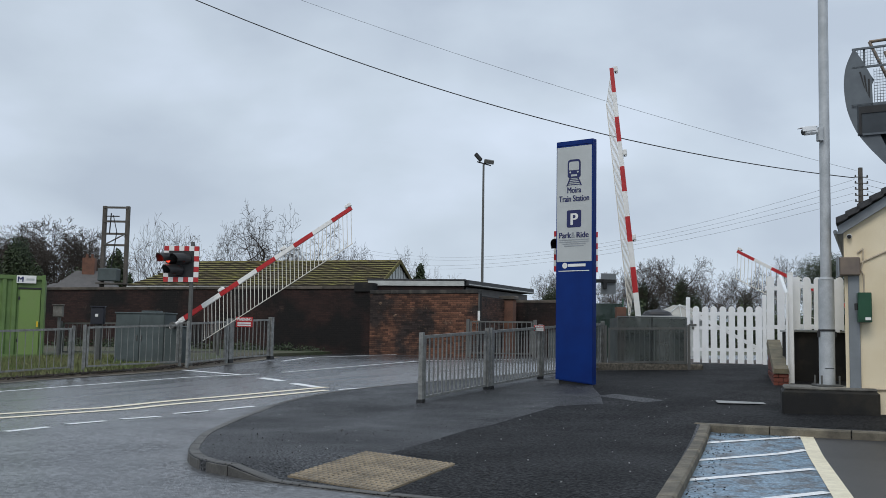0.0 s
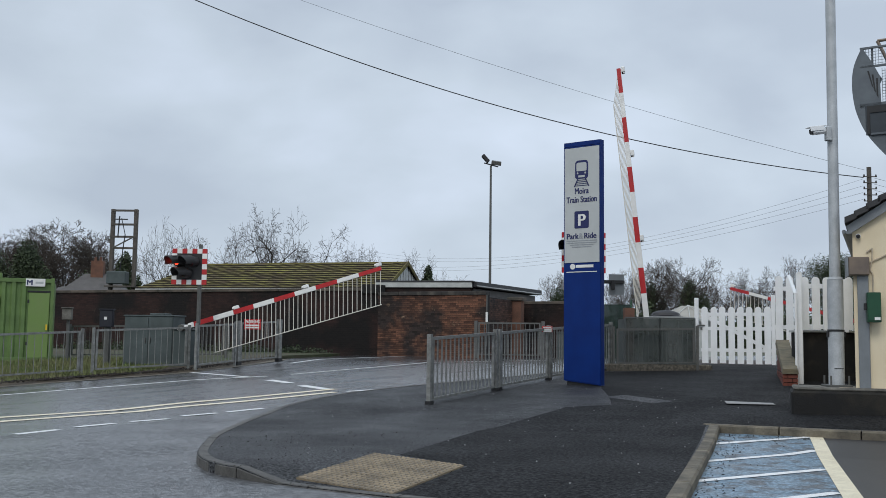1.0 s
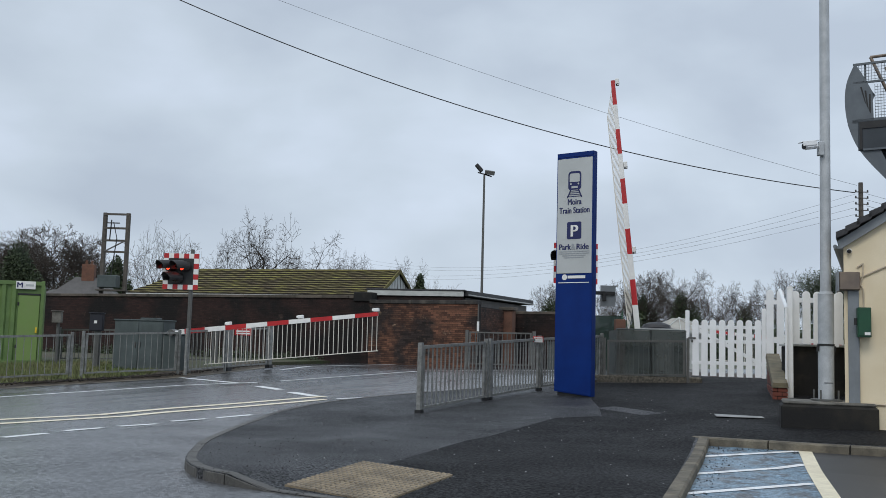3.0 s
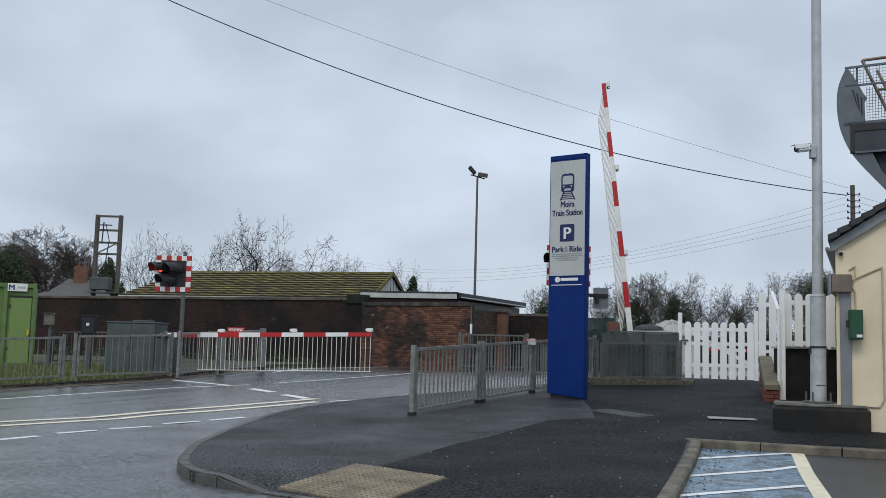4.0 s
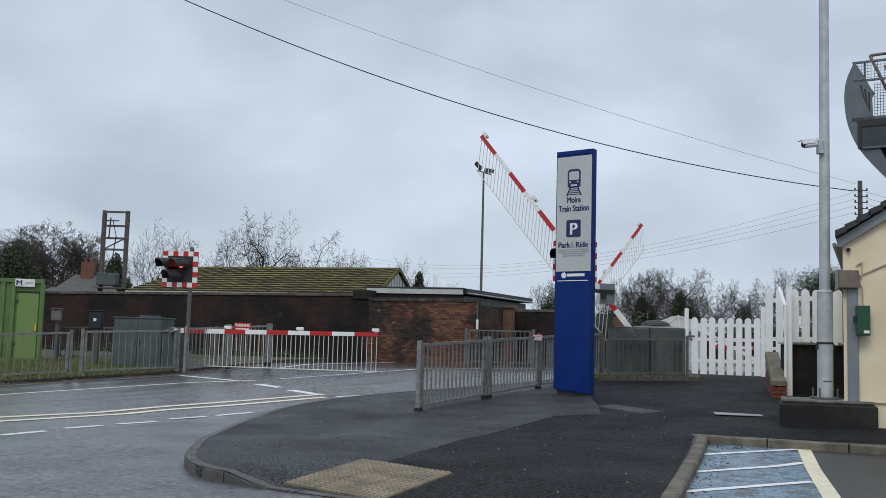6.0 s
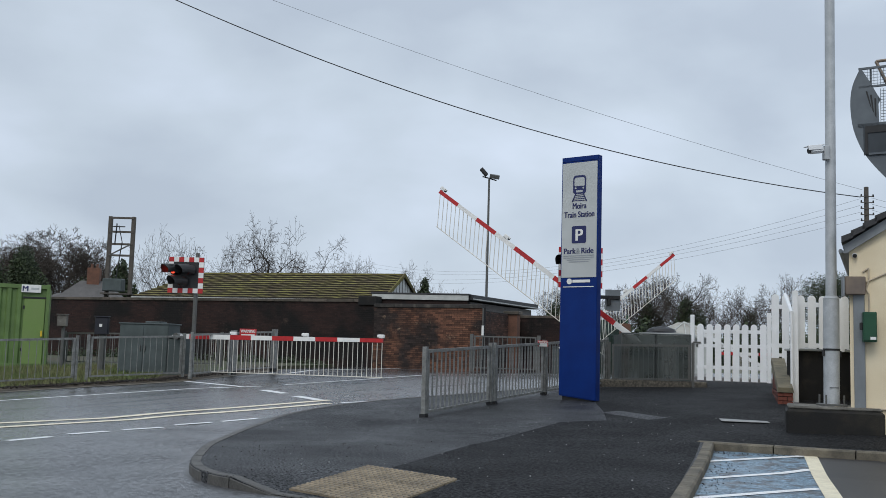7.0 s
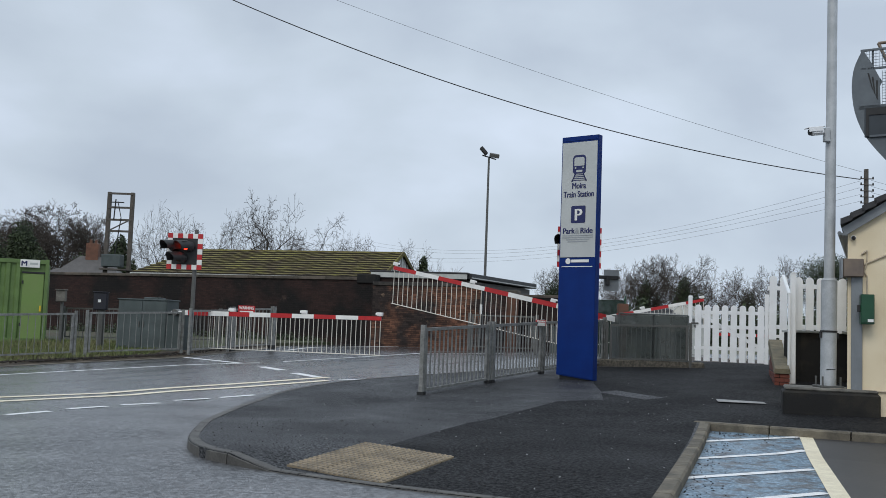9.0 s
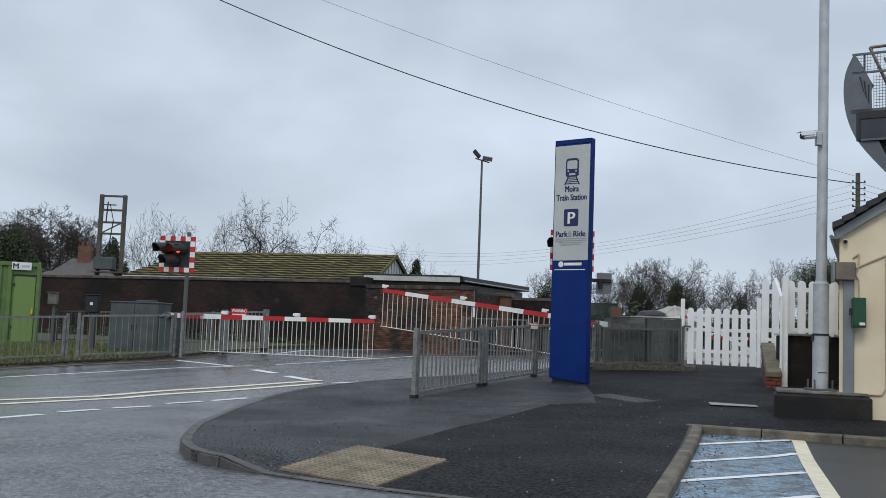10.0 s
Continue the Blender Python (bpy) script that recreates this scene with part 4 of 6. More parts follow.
owall, oln = wall_run("wall_brick", (-2.76, 38.57), (1.36, 36.80), 0, 0, "", "patched orange-red brick wall, blackened in places")
part("core", boxes((0, oln, 0.012, 0.34, -0.5, 2.40)), "mortar", owall)
OLD_BRICKS = []
random.seed(5)
for r in range(32):
    z = r * 0.075
    x = -0.11 if r % 2 else 0.0
    while x < oln:
        OLD_BRICKS.append((max(0, x), min(oln, x + 0.215), z))
        x += 0.225
rest = bmesh.new()
for i, (p0, p1, z) in enumerate(OLD_BRICKS):
    if 0.6 < z < 1.8 and p0 > 0.25 and p1 - p0 > 0.2:
        continue
    box(rest, p0, p1, random.uniform(-0.004, 0.004), 0.02, z, z + 0.064)
tagged(part("brickwork", rest, "brick", owall), kind="stuff")
x = 0.0
while x < oln:
    part("coping_stone", boxes((x + 0.004, min(oln, x + 0.9) - 0.004, -0.05, 0.40, 2.40, 2.54), bevel=0.012), "sootstone", owall)
    x += 0.9
rwall, rln = wall_run("wall_return", (1.40, 37.4), (3.1, 41.4), 0, 0, "", "dark brick side wall of the annex yard")
part("core", boxes((0, rln, 0.0, 0.3, -0.5, 2.35), bevel=0.01), "mortar", rwall)


def brick_courses(ln, rows_, seed):
    """Running bond on the near face of a wall, each brick a little proud."""
    rnd = random.Random(seed)
    bm = bmesh.new()
    for r in range(rows_):
        x = -0.11 if r % 2 else 0.0
        while x < ln:
            p0, p1, yv, z = max(0, x), min(ln, x + 0.215), rnd.uniform(-0.016, -0.006), r * 0.075
            box(bm, p0, p1, yv, 0.0, z, z + 0.064)
            x += 0.225
    return bm


tagged(part("brickwork", brick_courses(rln, 31, 15), "yardbrick", rwall), kind="stuff")
part("corner_pipe", tubes(((oln + 0.035, -0.03, 0.5), (oln + 0.035, -0.03, 2.4), 0.025), n=8), "darkgalv", owall, "thin grey corner pipe")
part("pipe_sleeve", tubes(((oln + 0.035, -0.03, 1.40), (oln + 0.035, -0.03, 1.76), 0.045), n=10), "white", owall, "short white pipe sleeve")
pier = thing("gate_pier", pose(2.72, 40.2, 0.4, 0, 0, -20), "square red brick gate pier with a flat cap", "pier")
part("shaft", boxes((-0.24, 0.24, -0.24, 0.24, 0, 2.32), bevel=0.01), "chimney", pier)
part("cap", boxes((-0.32, 0.32, -0.32, 0.32, 2.32, 2.46), bevel=0.02), "coping", pier)
lwall, lln = wall_run("wall_low", (3.0, 41.6), (5.7, 40.5), 0, 0, "", "low dark brick wall beside the line")
part("core", boxes((0, lln, 0, 0.3, -0.5, 2.25), bevel=0.01), "mortar", lwall)
tagged(part("brickwork", brick_courses(lln, 30, 16), "darkbrick", lwall), kind="stuff")
part("coping_course", boxes((0, lln, -0.04, 0.34, 2.25, 2.36), bevel=0.01), "coping", lwall)

annex = thing("annex", pose(-2.95, 39.75, 0.4, 0, 0, -11), "flat-roofed annex with a white fascia behind the wall", "building")
part("wall_shell", boxes((0.05, 3.85, 0.05, 6.5, 0, 2.92)), "darkbrick", annex)
part("fascia", boxes((0, 3.9, -0.03, 0.03, 2.78, 2.98), bevel=0.005), "cladding", annex, "white timber fascia")
part("roof", boxes((-0.05, 3.95, -0.05, 6.6, 2.985, 3.05), bevel=0.01), "darkroof", annex)
store = thing("store_building", pose(0.95, 39.3, 0.4, 0, 0, 64), "dark flat-roofed store behind the wall", "building")
part("wall_shell", boxes((0, 6.7, 0.0, 3.0, 0, 2.75)), "slate", store)
part("roof", boxes((-0.2, 7.0, -0.22, 3.2, 2.80, 3.02), bevel=0.01), "darkroof", store)
part("roof_trim", boxes((-0.2, 7.0, -0.235, -0.222, 2.83, 2.87)), "cladding", store)


# ---- mossy hall behind the wall ----
HR, HL = (-2.06, 46.0), (-12.3, 48.95)
hall = thing("hall", pose(HR[0], HR[1], 0.4, 0, 0, heading(HR, HL)), "low hall with a mossy green tiled roof", "building")
hl = math.hypot(HL[0] - HR[0], HL[1] - HR[1])
part("wall_shell", boxes((0.15, hl + 1.6, -2.5, 2.5, 0, 2.9)), "cladding", hall)
nrow = 11
for k in range(nrow):
    a, b = k / nrow, (k + 1.25) / nrow
    ex0, ex1 = 1.7 * (1 - a), 1.7 * (1 - min(1, b))
    for s in (1, -1):
        bm = bmesh.new()
        y0, y1 = s * 2.85 * (1 - a), s * 2.85 * (1 - min(1.0, b))
        z0, z1 = 2.92 + 1.32 * a, 2.92 + 1.32 * min(1.0, b)
        n = 46
        lo, up, lo2 = [], [], []
        for i in range(n + 1):
            w = i / n
            wob = 0.014 * math.sin(i * 2.1 + k) + random.uniform(-0.008, 0.008)
            lo.append(bm.verts.new((-0.12 + (hl + ex0 + 0.12) * w, y0, z0 + 0.09 + wob)))
            lo2.append(bm.verts.new((-0.12 + (hl + ex0 + 0.12) * w, y0, z0 - 0.02)))
            up.append(bm.verts.new((-0.12 + (hl + ex1 + 0.12) * w, y1, z1 + 0.012 + wob * 0.5)))
        for i in range(n):
            bm.faces.new((lo[i], lo[i + 1], up[i + 1], up[i]))
            # riser: near-black colour stands in for the shade where courses overlap
            bm.faces.new((lo2[i], lo2[i + 1], lo[i + 1], lo[i])).material_index = 1
        part("tile_course", bm, "moss", hall).data.materials.append(M["tile_edge_shade"])
part("ridge", tubes(((-0.14, 0, 4.24), (hl + 0.1, 0, 4.24), 0.07), n=8), "moss", hall)
hip = bmesh.new()
hv = [hip.verts.new(c) for c in ((hl, 0, 4.24), (hl + 1.75, 2.85, 2.92), (hl + 1.75, -2.85, 2.92))]
hip.faces.new(hv)
part("hip_slope", hip, "moss", hall)
gab = bmesh.new()
for k in range(26):
    y0 = -2.6 + k * 0.2
    zt = lambda y: 2.92 + 1.24 * (1 - abs(y) / 2.75)
    d = 0.0 if k % 2 else 0.02
    q = [gab.verts.new(c) for c in ((-0.02 - d, y0, 2.5), (-0.02 - d, y0 + 0.2, 2.5), (-0.02 - d, y0 + 0.2, zt(y0 + 0.2)), (-0.02 - d, y0, zt(y0)))]
    gab.faces.new(q)
part("gable_cladding", gab, "cladding", hall, "ribbed white gable cladding")
for s in (1, -1):
    vb = bmesh.new()
    pr = [(-0.16, s * 2.95, 2.80), (-0.16, s * 2.95, 2.96), (-0.16, 0, 4.33), (-0.16, 0, 4.15)]
    a = [vb.verts.new(p) for p in pr]
    b = [vb.verts.new((p[0] + 0.06, p[1], p[2])) for p in pr]
    vb.faces.new(a), vb.faces.new(b[::-1])
    for k in range(4):
        vb.faces.new((a[k], b[k], b[(k + 1) % 4], a[(k + 1) % 4]))
    part("bargeboard", vb, "moss", hall)
part("gutter", boxes((-0.1, hl + 1.7, 2.86, 2.98, 2.84, 2.93), bevel=0.01), "cladding", hall)


# ---- station building ----
bld = thing("station_building", pose(5.814, 14.353, 0.0, 0, 0, -23.5), "cream rendered station building with a dark tiled gable roof", "building")
WID, DEP, EAVE, RISE = 6.8, 13.0, 2.872, 2.184
part("gable_wall", prism([(0, 0.0), (WID, 0.0), (WID, EAVE), (WID / 2, EAVE + RISE), (0, EAVE)], 0.0, 0.3), "render", bld, "cream rendered gable wall")
part("side_wall", boxes((0.0, 0.3, 0.302, DEP, 0.0, EAVE)), "render", bld)
part("side_wall", boxes((WID - 0.3, WID, 0.302, DEP, 0.0, EAVE)), "render", bld)
part("rear_wall", boxes((0.302, WID - 0.302, DEP - 0.3, DEP, 0.0, EAVE)), "render", bld)
pit = math.atan2(RISE, WID / 2)
for s in (0, 1):
    run = math.hypot(WID / 2, RISE) + 0.11
    n = 22
    for k in range(n):
        ro = bmesh.new()
        d0, d1 = run * k / n, run * (k + 1.2) / n
        f = lambda d: (WID / 2 - d * math.cos(pit), EAVE + RISE + 0.10 - d * math.sin(pit))
        (x0, z0), (x1, z1) = f(min(d1, run)), f(d0)
        if s:
            x0, x1 = WID - x0, WID - x1
        v = [ro.verts.new(c) for c in ((x0, -0.22, z0 + 0.05), (x0, DEP + 0.2, z0 + 0.05), (x1, DEP + 0.2, z1 + 0.01), (x1, -0.22, z1 + 0.01), (x0, -0.22, z0 - 0.04), (x0, DEP + 0.2, z0 - 0.04), (x1, DEP + 0.2, z1 - 0.07), (x1, -0.22, z1 - 0.07))]
        for q in ((0, 1, 2, 3), (4, 7, 6, 5), (0, 4, 5, 1), (3, 2, 6, 7), (0, 3, 7, 4), (1, 5, 6, 2)):
            ro.faces.new([v[i] for i in q])
        part("tile_course", ro, "darkroof", bld)
    e0 = (-0.08, EAVE - 0.08 * RISE / (WID / 2) + 0.02)
    tip = (WID / 2, EAVE + RISE + 0.02)
    pr = [e0, tip, (tip[0], tip[1] - 0.15), (e0[0] + 0.05, e0[1] - 0.11)]
    if s:
        pr = [(WID - x, z) for x, z in pr]
    part("bargeboard", prism(pr, -0.10, -0.05), "steelshut", bld, "pale grey bargeboard")
part("gutter", tubes(((-0.11, -0.02, EAVE - 0.10), (-0.11, DEP, EAVE - 0.10), 0.03), n=8), "steelshut", bld)
part("soffit", boxes((-0.08, 0.0, -0.09, DEP, EAVE - 0.14, EAVE - 0.10)), "steelshut", bld)
part("corner_panel", boxes((0.05, 0.20, -0.05, -0.003, 0.16, 2.14), bevel=0.006), "steelshut", bld, "grey steel corner panel")
meter = thing("lamp_housing", pose(5.93, 14.24, 2.26, 0, 0, -17.5), "weathered grey metal box high on the wall corner", "equipment box")
part("case", boxes((-0.22, 0.06, -0.10, 0.20, -0.13, 0.13), bevel=0.012), "rust", meter)
part("side_plate", boxes((-0.245, -0.221, -0.12, 0.22, -0.15, 0.14)), "steelshut", meter)
gbox = thing("green_box", pose(6.02, 14.10, 1.46, 0, 0, -17.5), "dark green steel box fixed to the cream wall", "equipment box")
part("case", boxes((-0.12, 0.06, -0.10, 0.10, 0, 0.42), bevel=0.008), "dgreen", gbox)
part("door", boxes((-0.11, 0.05, -0.112, -0.101, 0.02, 0.40), bevel=0.004), "dgreen", gbox)
part("label_plate", boxes((-0.03, 0.045, -0.116, -0.113, 0.03, 0.07)), "white", gbox)
part("lock", boxes((-0.16, -0.12, -0.05, 0.0, 0.17, 0.27), bevel=0.006), "black", gbox)


def pipe(name, m, pts, r, material, label):
    t = thing(name, m, label, "pipe")
    for a, b in zip(pts[:-1], pts[1:]):
        part("run", tubes((a, b, r), n=8), material, t)
    return t


BM = pose(5.997, 14.273, 0.0, 0, 0, -23.5)
pipe("conduit", BM, [(0.06, -0.02, 1.88), (0.06, -0.02, 2.15), (0.02, -0.02, 2.22), (0.06, -0.02, 2.35), (0.06, -0.02, 2.52), (-0.02, -0.02, 2.46)], 0.012, "conduit", "thin wall conduit above the green box")
pipe("conduit", BM, [(-0.02, -0.02, 2.30), (0.42, -0.02, 2.50), (0.42, -0.02, 0.62), (0.36, -0.02, 0.52), (-0.42, -0.04, 0.52)], 0.013, "conduit", "painted conduit running down the cream wall")

# ---- lamp column on its plinth ----
PL = pose(5.66, 14.66, g(5.66, 14.66), 0, 0, -17.5)
plinth = thing("concrete_plinth", PL, "blackened concrete plinth with a worn grey top", "plinth")
part("block", boxes((-0.64, 0.66, -0.50, 0.52, -0.2, 0.31), bevel=0.03), "blackplinth", plinth)
part("top_slab", boxes((-0.61, 0.63, -0.47, 0.50, 0.31, 0.36), bevel=0.02), "concrete", plinth)
lampc = thing("lamp_column", pose(5.66, 14.66, g(5.66, 14.66) + 0.36, 0, 0.35, 0), "tall galvanised lamp column with a wide base", "lamp post")
part("flange", boxes((-0.17, 0.17, -0.17, 0.17, 0, 0.03), bevel=0.005), "darkgalv", lampc)
part("base_section", tubes(((0, 0, 0.03), (0, 0, 1.56), 0.112), ((0, 0, 1.56), (0, 0, 1.60), 0.118, 0.085), n=32), "galv", lampc)
part("shaft", tubes(((0, 0, 1.59), (0, 0, 9.0), 0.078, 0.066), n=32), "galv", lampc)
part("hatch_slot", boxes((-0.07, 0.06, -0.115, -0.105, 0.26, 0.27)), "black", lampc)
part("strap", tubes(((0, 0, 0.80), (0, 0, 0.83), 0.120), n=20), "black", lampc)
part("cable_loop", tubes(((-0.13, -0.02, 0.72), (-0.125, -0.02, 0.80), 0.02), ((0.12, -0.02, 0.72), (0.12, -0.02, 0.80), 0.02), n=8), "black", lampc)
part("lantern_arm", tubes(((0, 0, 9.0), (0.6, 0.2, 9.1), 0.03), n=8), "galv", lampc)
part("lantern", boxes((0.5, 1.0, 0.1, 0.3, 9.05, 9.15), bevel=0.02), "galv", lampc)
for k in range(4):
    part("bolt", tubes(((0.13 * (-1) ** k, 0.13 * (-1) ** (k // 2), 0.03), (0.13 * (-1) ** k, 0.13 * (-1) ** (k // 2), 0.16), 0.014), n=6), "darkgalv", lampc)
camr = thing("cctv_camera", pose(5.60, 14.60, 4.27, 0, 0, 0), "white bullet security camera clamped to the column", "security camera")
part("bracket", boxes((-0.05, 0.03, -0.06, 0.04, -0.12, 0.09), bevel=0.008), "galv", camr)
part("arm", tubes(((-0.05, 0, 0.03), (-0.12, -0.01, 0.05), 0.03), n=8), "galv", camr)
part("housing", boxes((-0.23, 0.0, -0.055, 0.055, -0.05, 0.06), bevel=0.028), "whitepaint", camr).matrix_local = pose(-0.06, -0.02, 0.035, 0, -9, 14)
part("hood", boxes((-0.28, 0.0, -0.065, 0.065, 0.058, 0.072), (-0.28, -0.05, -0.068, -0.058, 0.0, 0.072), bevel=0.004), "whitepaint", camr).matrix_local = pose(-0.06, -0.02, 0.035, 0, -9, 14)
part("lens", tubes(((-0.232, 0, 0.0), (-0.24, 0, 0.0), 0.045), n=12), "black", camr).matrix_local = pose(-0.06, -0.02, 0.035, 0, -9, 14)
dome = thing("dome_camera", BM @ pose(-0.12, -0.03, 2.68), "small dark dome camera under the eaves", "security camera")
part("base", tubes(((0, 0.03, 0.02), (0, -0.02, 0.02), 0.035), n=12), "whitepaint", dome)
part("dome", tubes(((0, -0.02, 0.015), (0, -0.06, 0.0), 0.032, 0.018), n=12), "black", dome)


# ---- white gate and picket fence ----
def picket(bm_w, h, round_top=True):
    pr = [(-bm_w / 2, 0), (bm_w / 2, 0), (bm_w / 2, h - bm_w / 2)]
    pr += [(bm_w / 2 * math.cos(a), h - bm_w / 2 + bm_w / 2 * math.sin(a)) for a in (radians(k) for k in range(20, 180, 20))]
    pr += [(-bm_w / 2, h - bm_w / 2)]
    return prism(pr, -0.012, 0.012)


def picket_run(name, a, b, za, h, count, w, label, rails, posts, cat="fence", post_h=None, flip=1):
    ln = math.hypot(b[0] - a[0], b[1] - a[1])
    f = thing(name, pose(a[0], a[1], za, 0, 0, heading(a, b)), label, cat, "white timber fencing")
    first = None
    for i in range(count):
        x = ln * (i + 0.5) / count
        if first is None:
            ob = first = part("picket", picket(w, h), "whitepaint", f)
        else:
            ob = new("picket", first.data)
            ob.parent = f
        ob.matrix_local = pose(x, -0.03, random.uniform(-0.006, 0.006), 0, random.uniform(-0.4, 0.4), 0)
    for z in rails:
        part("rail", boxes((0, ln, 0.0, 0.04, z - 0.045, z + 0.045), bevel=0.004), "whitepaint", f)
    for x in posts:
        part("post", boxes((x - 0.06, x + 0.06, -0.04, 0.07, -0.05, post_h or h + 0.1), bevel=0.01), "whitepaint", f)
    return f, ln


GA, GB = (6.76, 26.85), (8.42, 26.05)
gate, gl = picket_run("white_gate", GA, GB, 0.60, 1.50, 8, 0.165, "white painted picket gate with rounded pales", (0.35, 0.92, 1.30), (), "gate")
br = prism([(0.05, 1.24), (0.05, 1.34), (gl - 0.05, 0.40), (gl - 0.05, 0.30)], 0.0, 0.035)
part("brace", br, "whitepaint", gate)
part("latch", boxes((-0.08, 0.12, -0.07, -0.045, 0.98, 1.02), (0.0, 0.05, -0.075, -0.045, 0.88, 0.96), bevel=0.006), "darkgalv", gate)
for p, h in (((6.66, 26.9), 1.80), ((8.43, 26.0), 1.86)):
    gp = thing("gate_post", pose(p[0], p[1], 0.54, 0, 0, -20), "square white painted gate post", "post", "white timber fencing")
    part("shaft", boxes((-0.052, 0.052, -0.05, 0.05, 0, h), bevel=0.01), "whitepaint", gp)
picket_run("picket_fence", (7.15, 22.0), (7.56, 21.85), 1.0, 1.62, 2, 0.155, "tall white picket fence at the ramp foot", (0.5, 1.35), ())
picket_run("picket_fence", (6.86, 19.60), (7.95, 19.65), 1.42, 1.04, 5, 0.155, "white picket fence above the dark wall", (0.06, 0.86), (0.92,), post_h=1.0)
cp = thing("corner_post", pose(6.78, 19.35, g(6.78, 19.35), 0, 0, -15), "tall white square timber post", "post", "white timber fencing")
part("shaft", boxes((-0.055, 0.055, -0.055, 0.055, -0.1, 2.13), bevel=0.012), "whitepaint", cp)
part("cap", prism([(-0.06, 2.13), (0.06, 2.13), (0.0, 2.16)], -0.06, 0.06), "whitepaint", cp)
hr = thing("ramp_handrail", pose(0, 0, 0), "white sloping timber handrail beside the steps", "handrail")
part("slope", tubes(((7.25, 21.3, 2.58), (6.70, 19.3, 2.10), 0.035), n=8), "whitepaint", hr)
part("stanchion", tubes(((6.66, 19.2, 2.10), (6.66, 19.2, 0.35), 0.03), n=8), "whitepaint", hr)
dw = thing("wall_platform", pose(6.86, 19.7, 0.2, 0, 0, 2), "masonry base coloured near-black for the shaded void under the white fence", "wall", kind="structure")
# near-black colour stands in for the unlit void under the fence
part("core", boxes((0.02, 1.6, 0.05, 0.4, 0, 1.17), bevel=0.01), "blackplinth", dw)
part("ledge", boxes((-0.02, 1.6, -0.02, 0.42, 1.172, 1.215), bevel=0.008), "cladding", dw, "pale edge of the platform")
for k in range(9):
    part("bearer", boxes((0.08 + k * 0.17, 0.13 + k * 0.17, 0.0, 0.05, 1.215, 1.235)), "whitepaint", dw)
bp = thing("brick_pier", pose(6.43, 18.9, g(6.38, 18.9), 0, 0, -16), "short red brick pier with a sloping stone coping", "pier")
part("core", boxes((-0.12, 0.12, 0.0, 3.0, -0.1, 0.24)), "mortar", bp)
for r in range(3):
    for x0, x1 in ((-0.135, 0.03), (0.04, 0.135)) if r % 2 else ((-0.135, -0.05), (-0.04, 0.135)):
        part("brick", boxes((x0, x1, -0.016, 0.10, -0.01 + r * 0.08, 0.058 + r * 0.08), bevel=0.004), "brickred", bp)
for r in range(3):
    for k in range(12):
        part("brick", boxes((-0.136, -0.07, 0.115 + k * 0.225, 0.33 + k * 0.225, -0.01 + r * 0.08, 0.058 + r * 0.08)), "brickred", bp)
cpg = bmesh.new()
q = [(-0.15, -0.05, 0.225), (0.15, -0.05, 0.225), (0.15, 3.1, 0.78), (-0.15, 3.1, 0.78)]
lo = [cpg.verts.new(c) for c in q]
hi = [cpg.verts.new((c[0] * 0.88, c[1], c[2] + 0.09)) for c in q]
cpg.faces.new(lo[::-1]), cpg.faces.new(hi)
for k in range(4):
    cpg.faces.new((lo[k], lo[(k + 1) % 4], hi[(k + 1) % 4], hi[k]))
part("coping", cpg, "stone", bp, "lichened sloping stone coping")
fill = bmesh.new()
fill_pts = [(0.2, 0.24), (3.0, 0.24), (3.0, 0.75)]
fa = [fill.verts.new((-0.118, y, z)) for y, z in fill_pts]
fb_ = [fill.verts.new((0.118, y, z)) for y, z in fill_pts]
fill.faces.new(fa), fill.faces.new(fb_[::-1])
for k in range(3):
    fill.faces.new((fa[k], fb_[k], fb_[(k + 1) % 3], fa[(k + 1) % 3]))
part("raked_brickwork", fill, "brickred", bp)


# ---- mesh compound round the barrier machine ----
comp = thing("mesh_enclosure", pose(4.12, 23.35, g(4.8, 23.2) + 0.02, 0, 0, -2), "grey mesh guard panels round the barrier machine", "fence")
part("kerb_base", boxes((-0.55, 1.95, -0.22, 0.10, -0.1, 0.13), bevel=0.03), "pebble", comp)
for x0, x1, h in ((0.0, 0.80, 1.20), (0.80, 1.60, 1.20)):
    pn = part("panel", tubes(((x0, 0, 0.1), (x0, 0, h), 0.022), ((x1, 0, 0.1), (x1, 0, h), 0.022), ((x0, 0, h), (x1, 0, h), 0.02), ((x0, 0, 0.12), (x1, 0, 0.12), 0.02), n=6), "mesh", comp)
    part("screen", boxes((x0 + 0.02, x1 - 0.02, -0.004, 0.004, 0.13, h - 0.02)), "screen", pn, "fine see-through grey mesh")
part("side_panel", boxes((-0.004, 0.004, 0.0, 1.3, 0.13, 1.18)), "screen", comp)
part("side_panel", boxes((1.596, 1.604, 0.0, 1.3, 0.13, 1.18)), "screen", comp)
guard_rail((3.82, 23.2), (5.72, 23.05), 0.98, 14, "grey steel rail before the mesh panels", "darkgalv", 0.03, thick=0.009, bar="mesh", rails=(0.17, 0.20))

# rear of a sign and a second light signal behind the totem
sig2 = crossing_signal((3.30, 22.95, 0.55), 2, "level crossing light signal partly hidden behind the totem sign", False, edge=0.30)
rs = thing("sign_back", pose(3.82, 22.8, 2.44, 0, 0, 8), "grey back of a road sign on its bracket", "sign")
part("plate", boxes((-0.18, 0.18, 0, 0.01, -0.24, 0.24), bevel=0.003), "steelshut", rs)
part("bracket", boxes((-0.56, 0.16, -0.06, -0.001, 0.02, 0.10), (-0.14, -0.06, -0.08, -0.001, -0.12, 0.10), bevel=0.006), "black", rs)


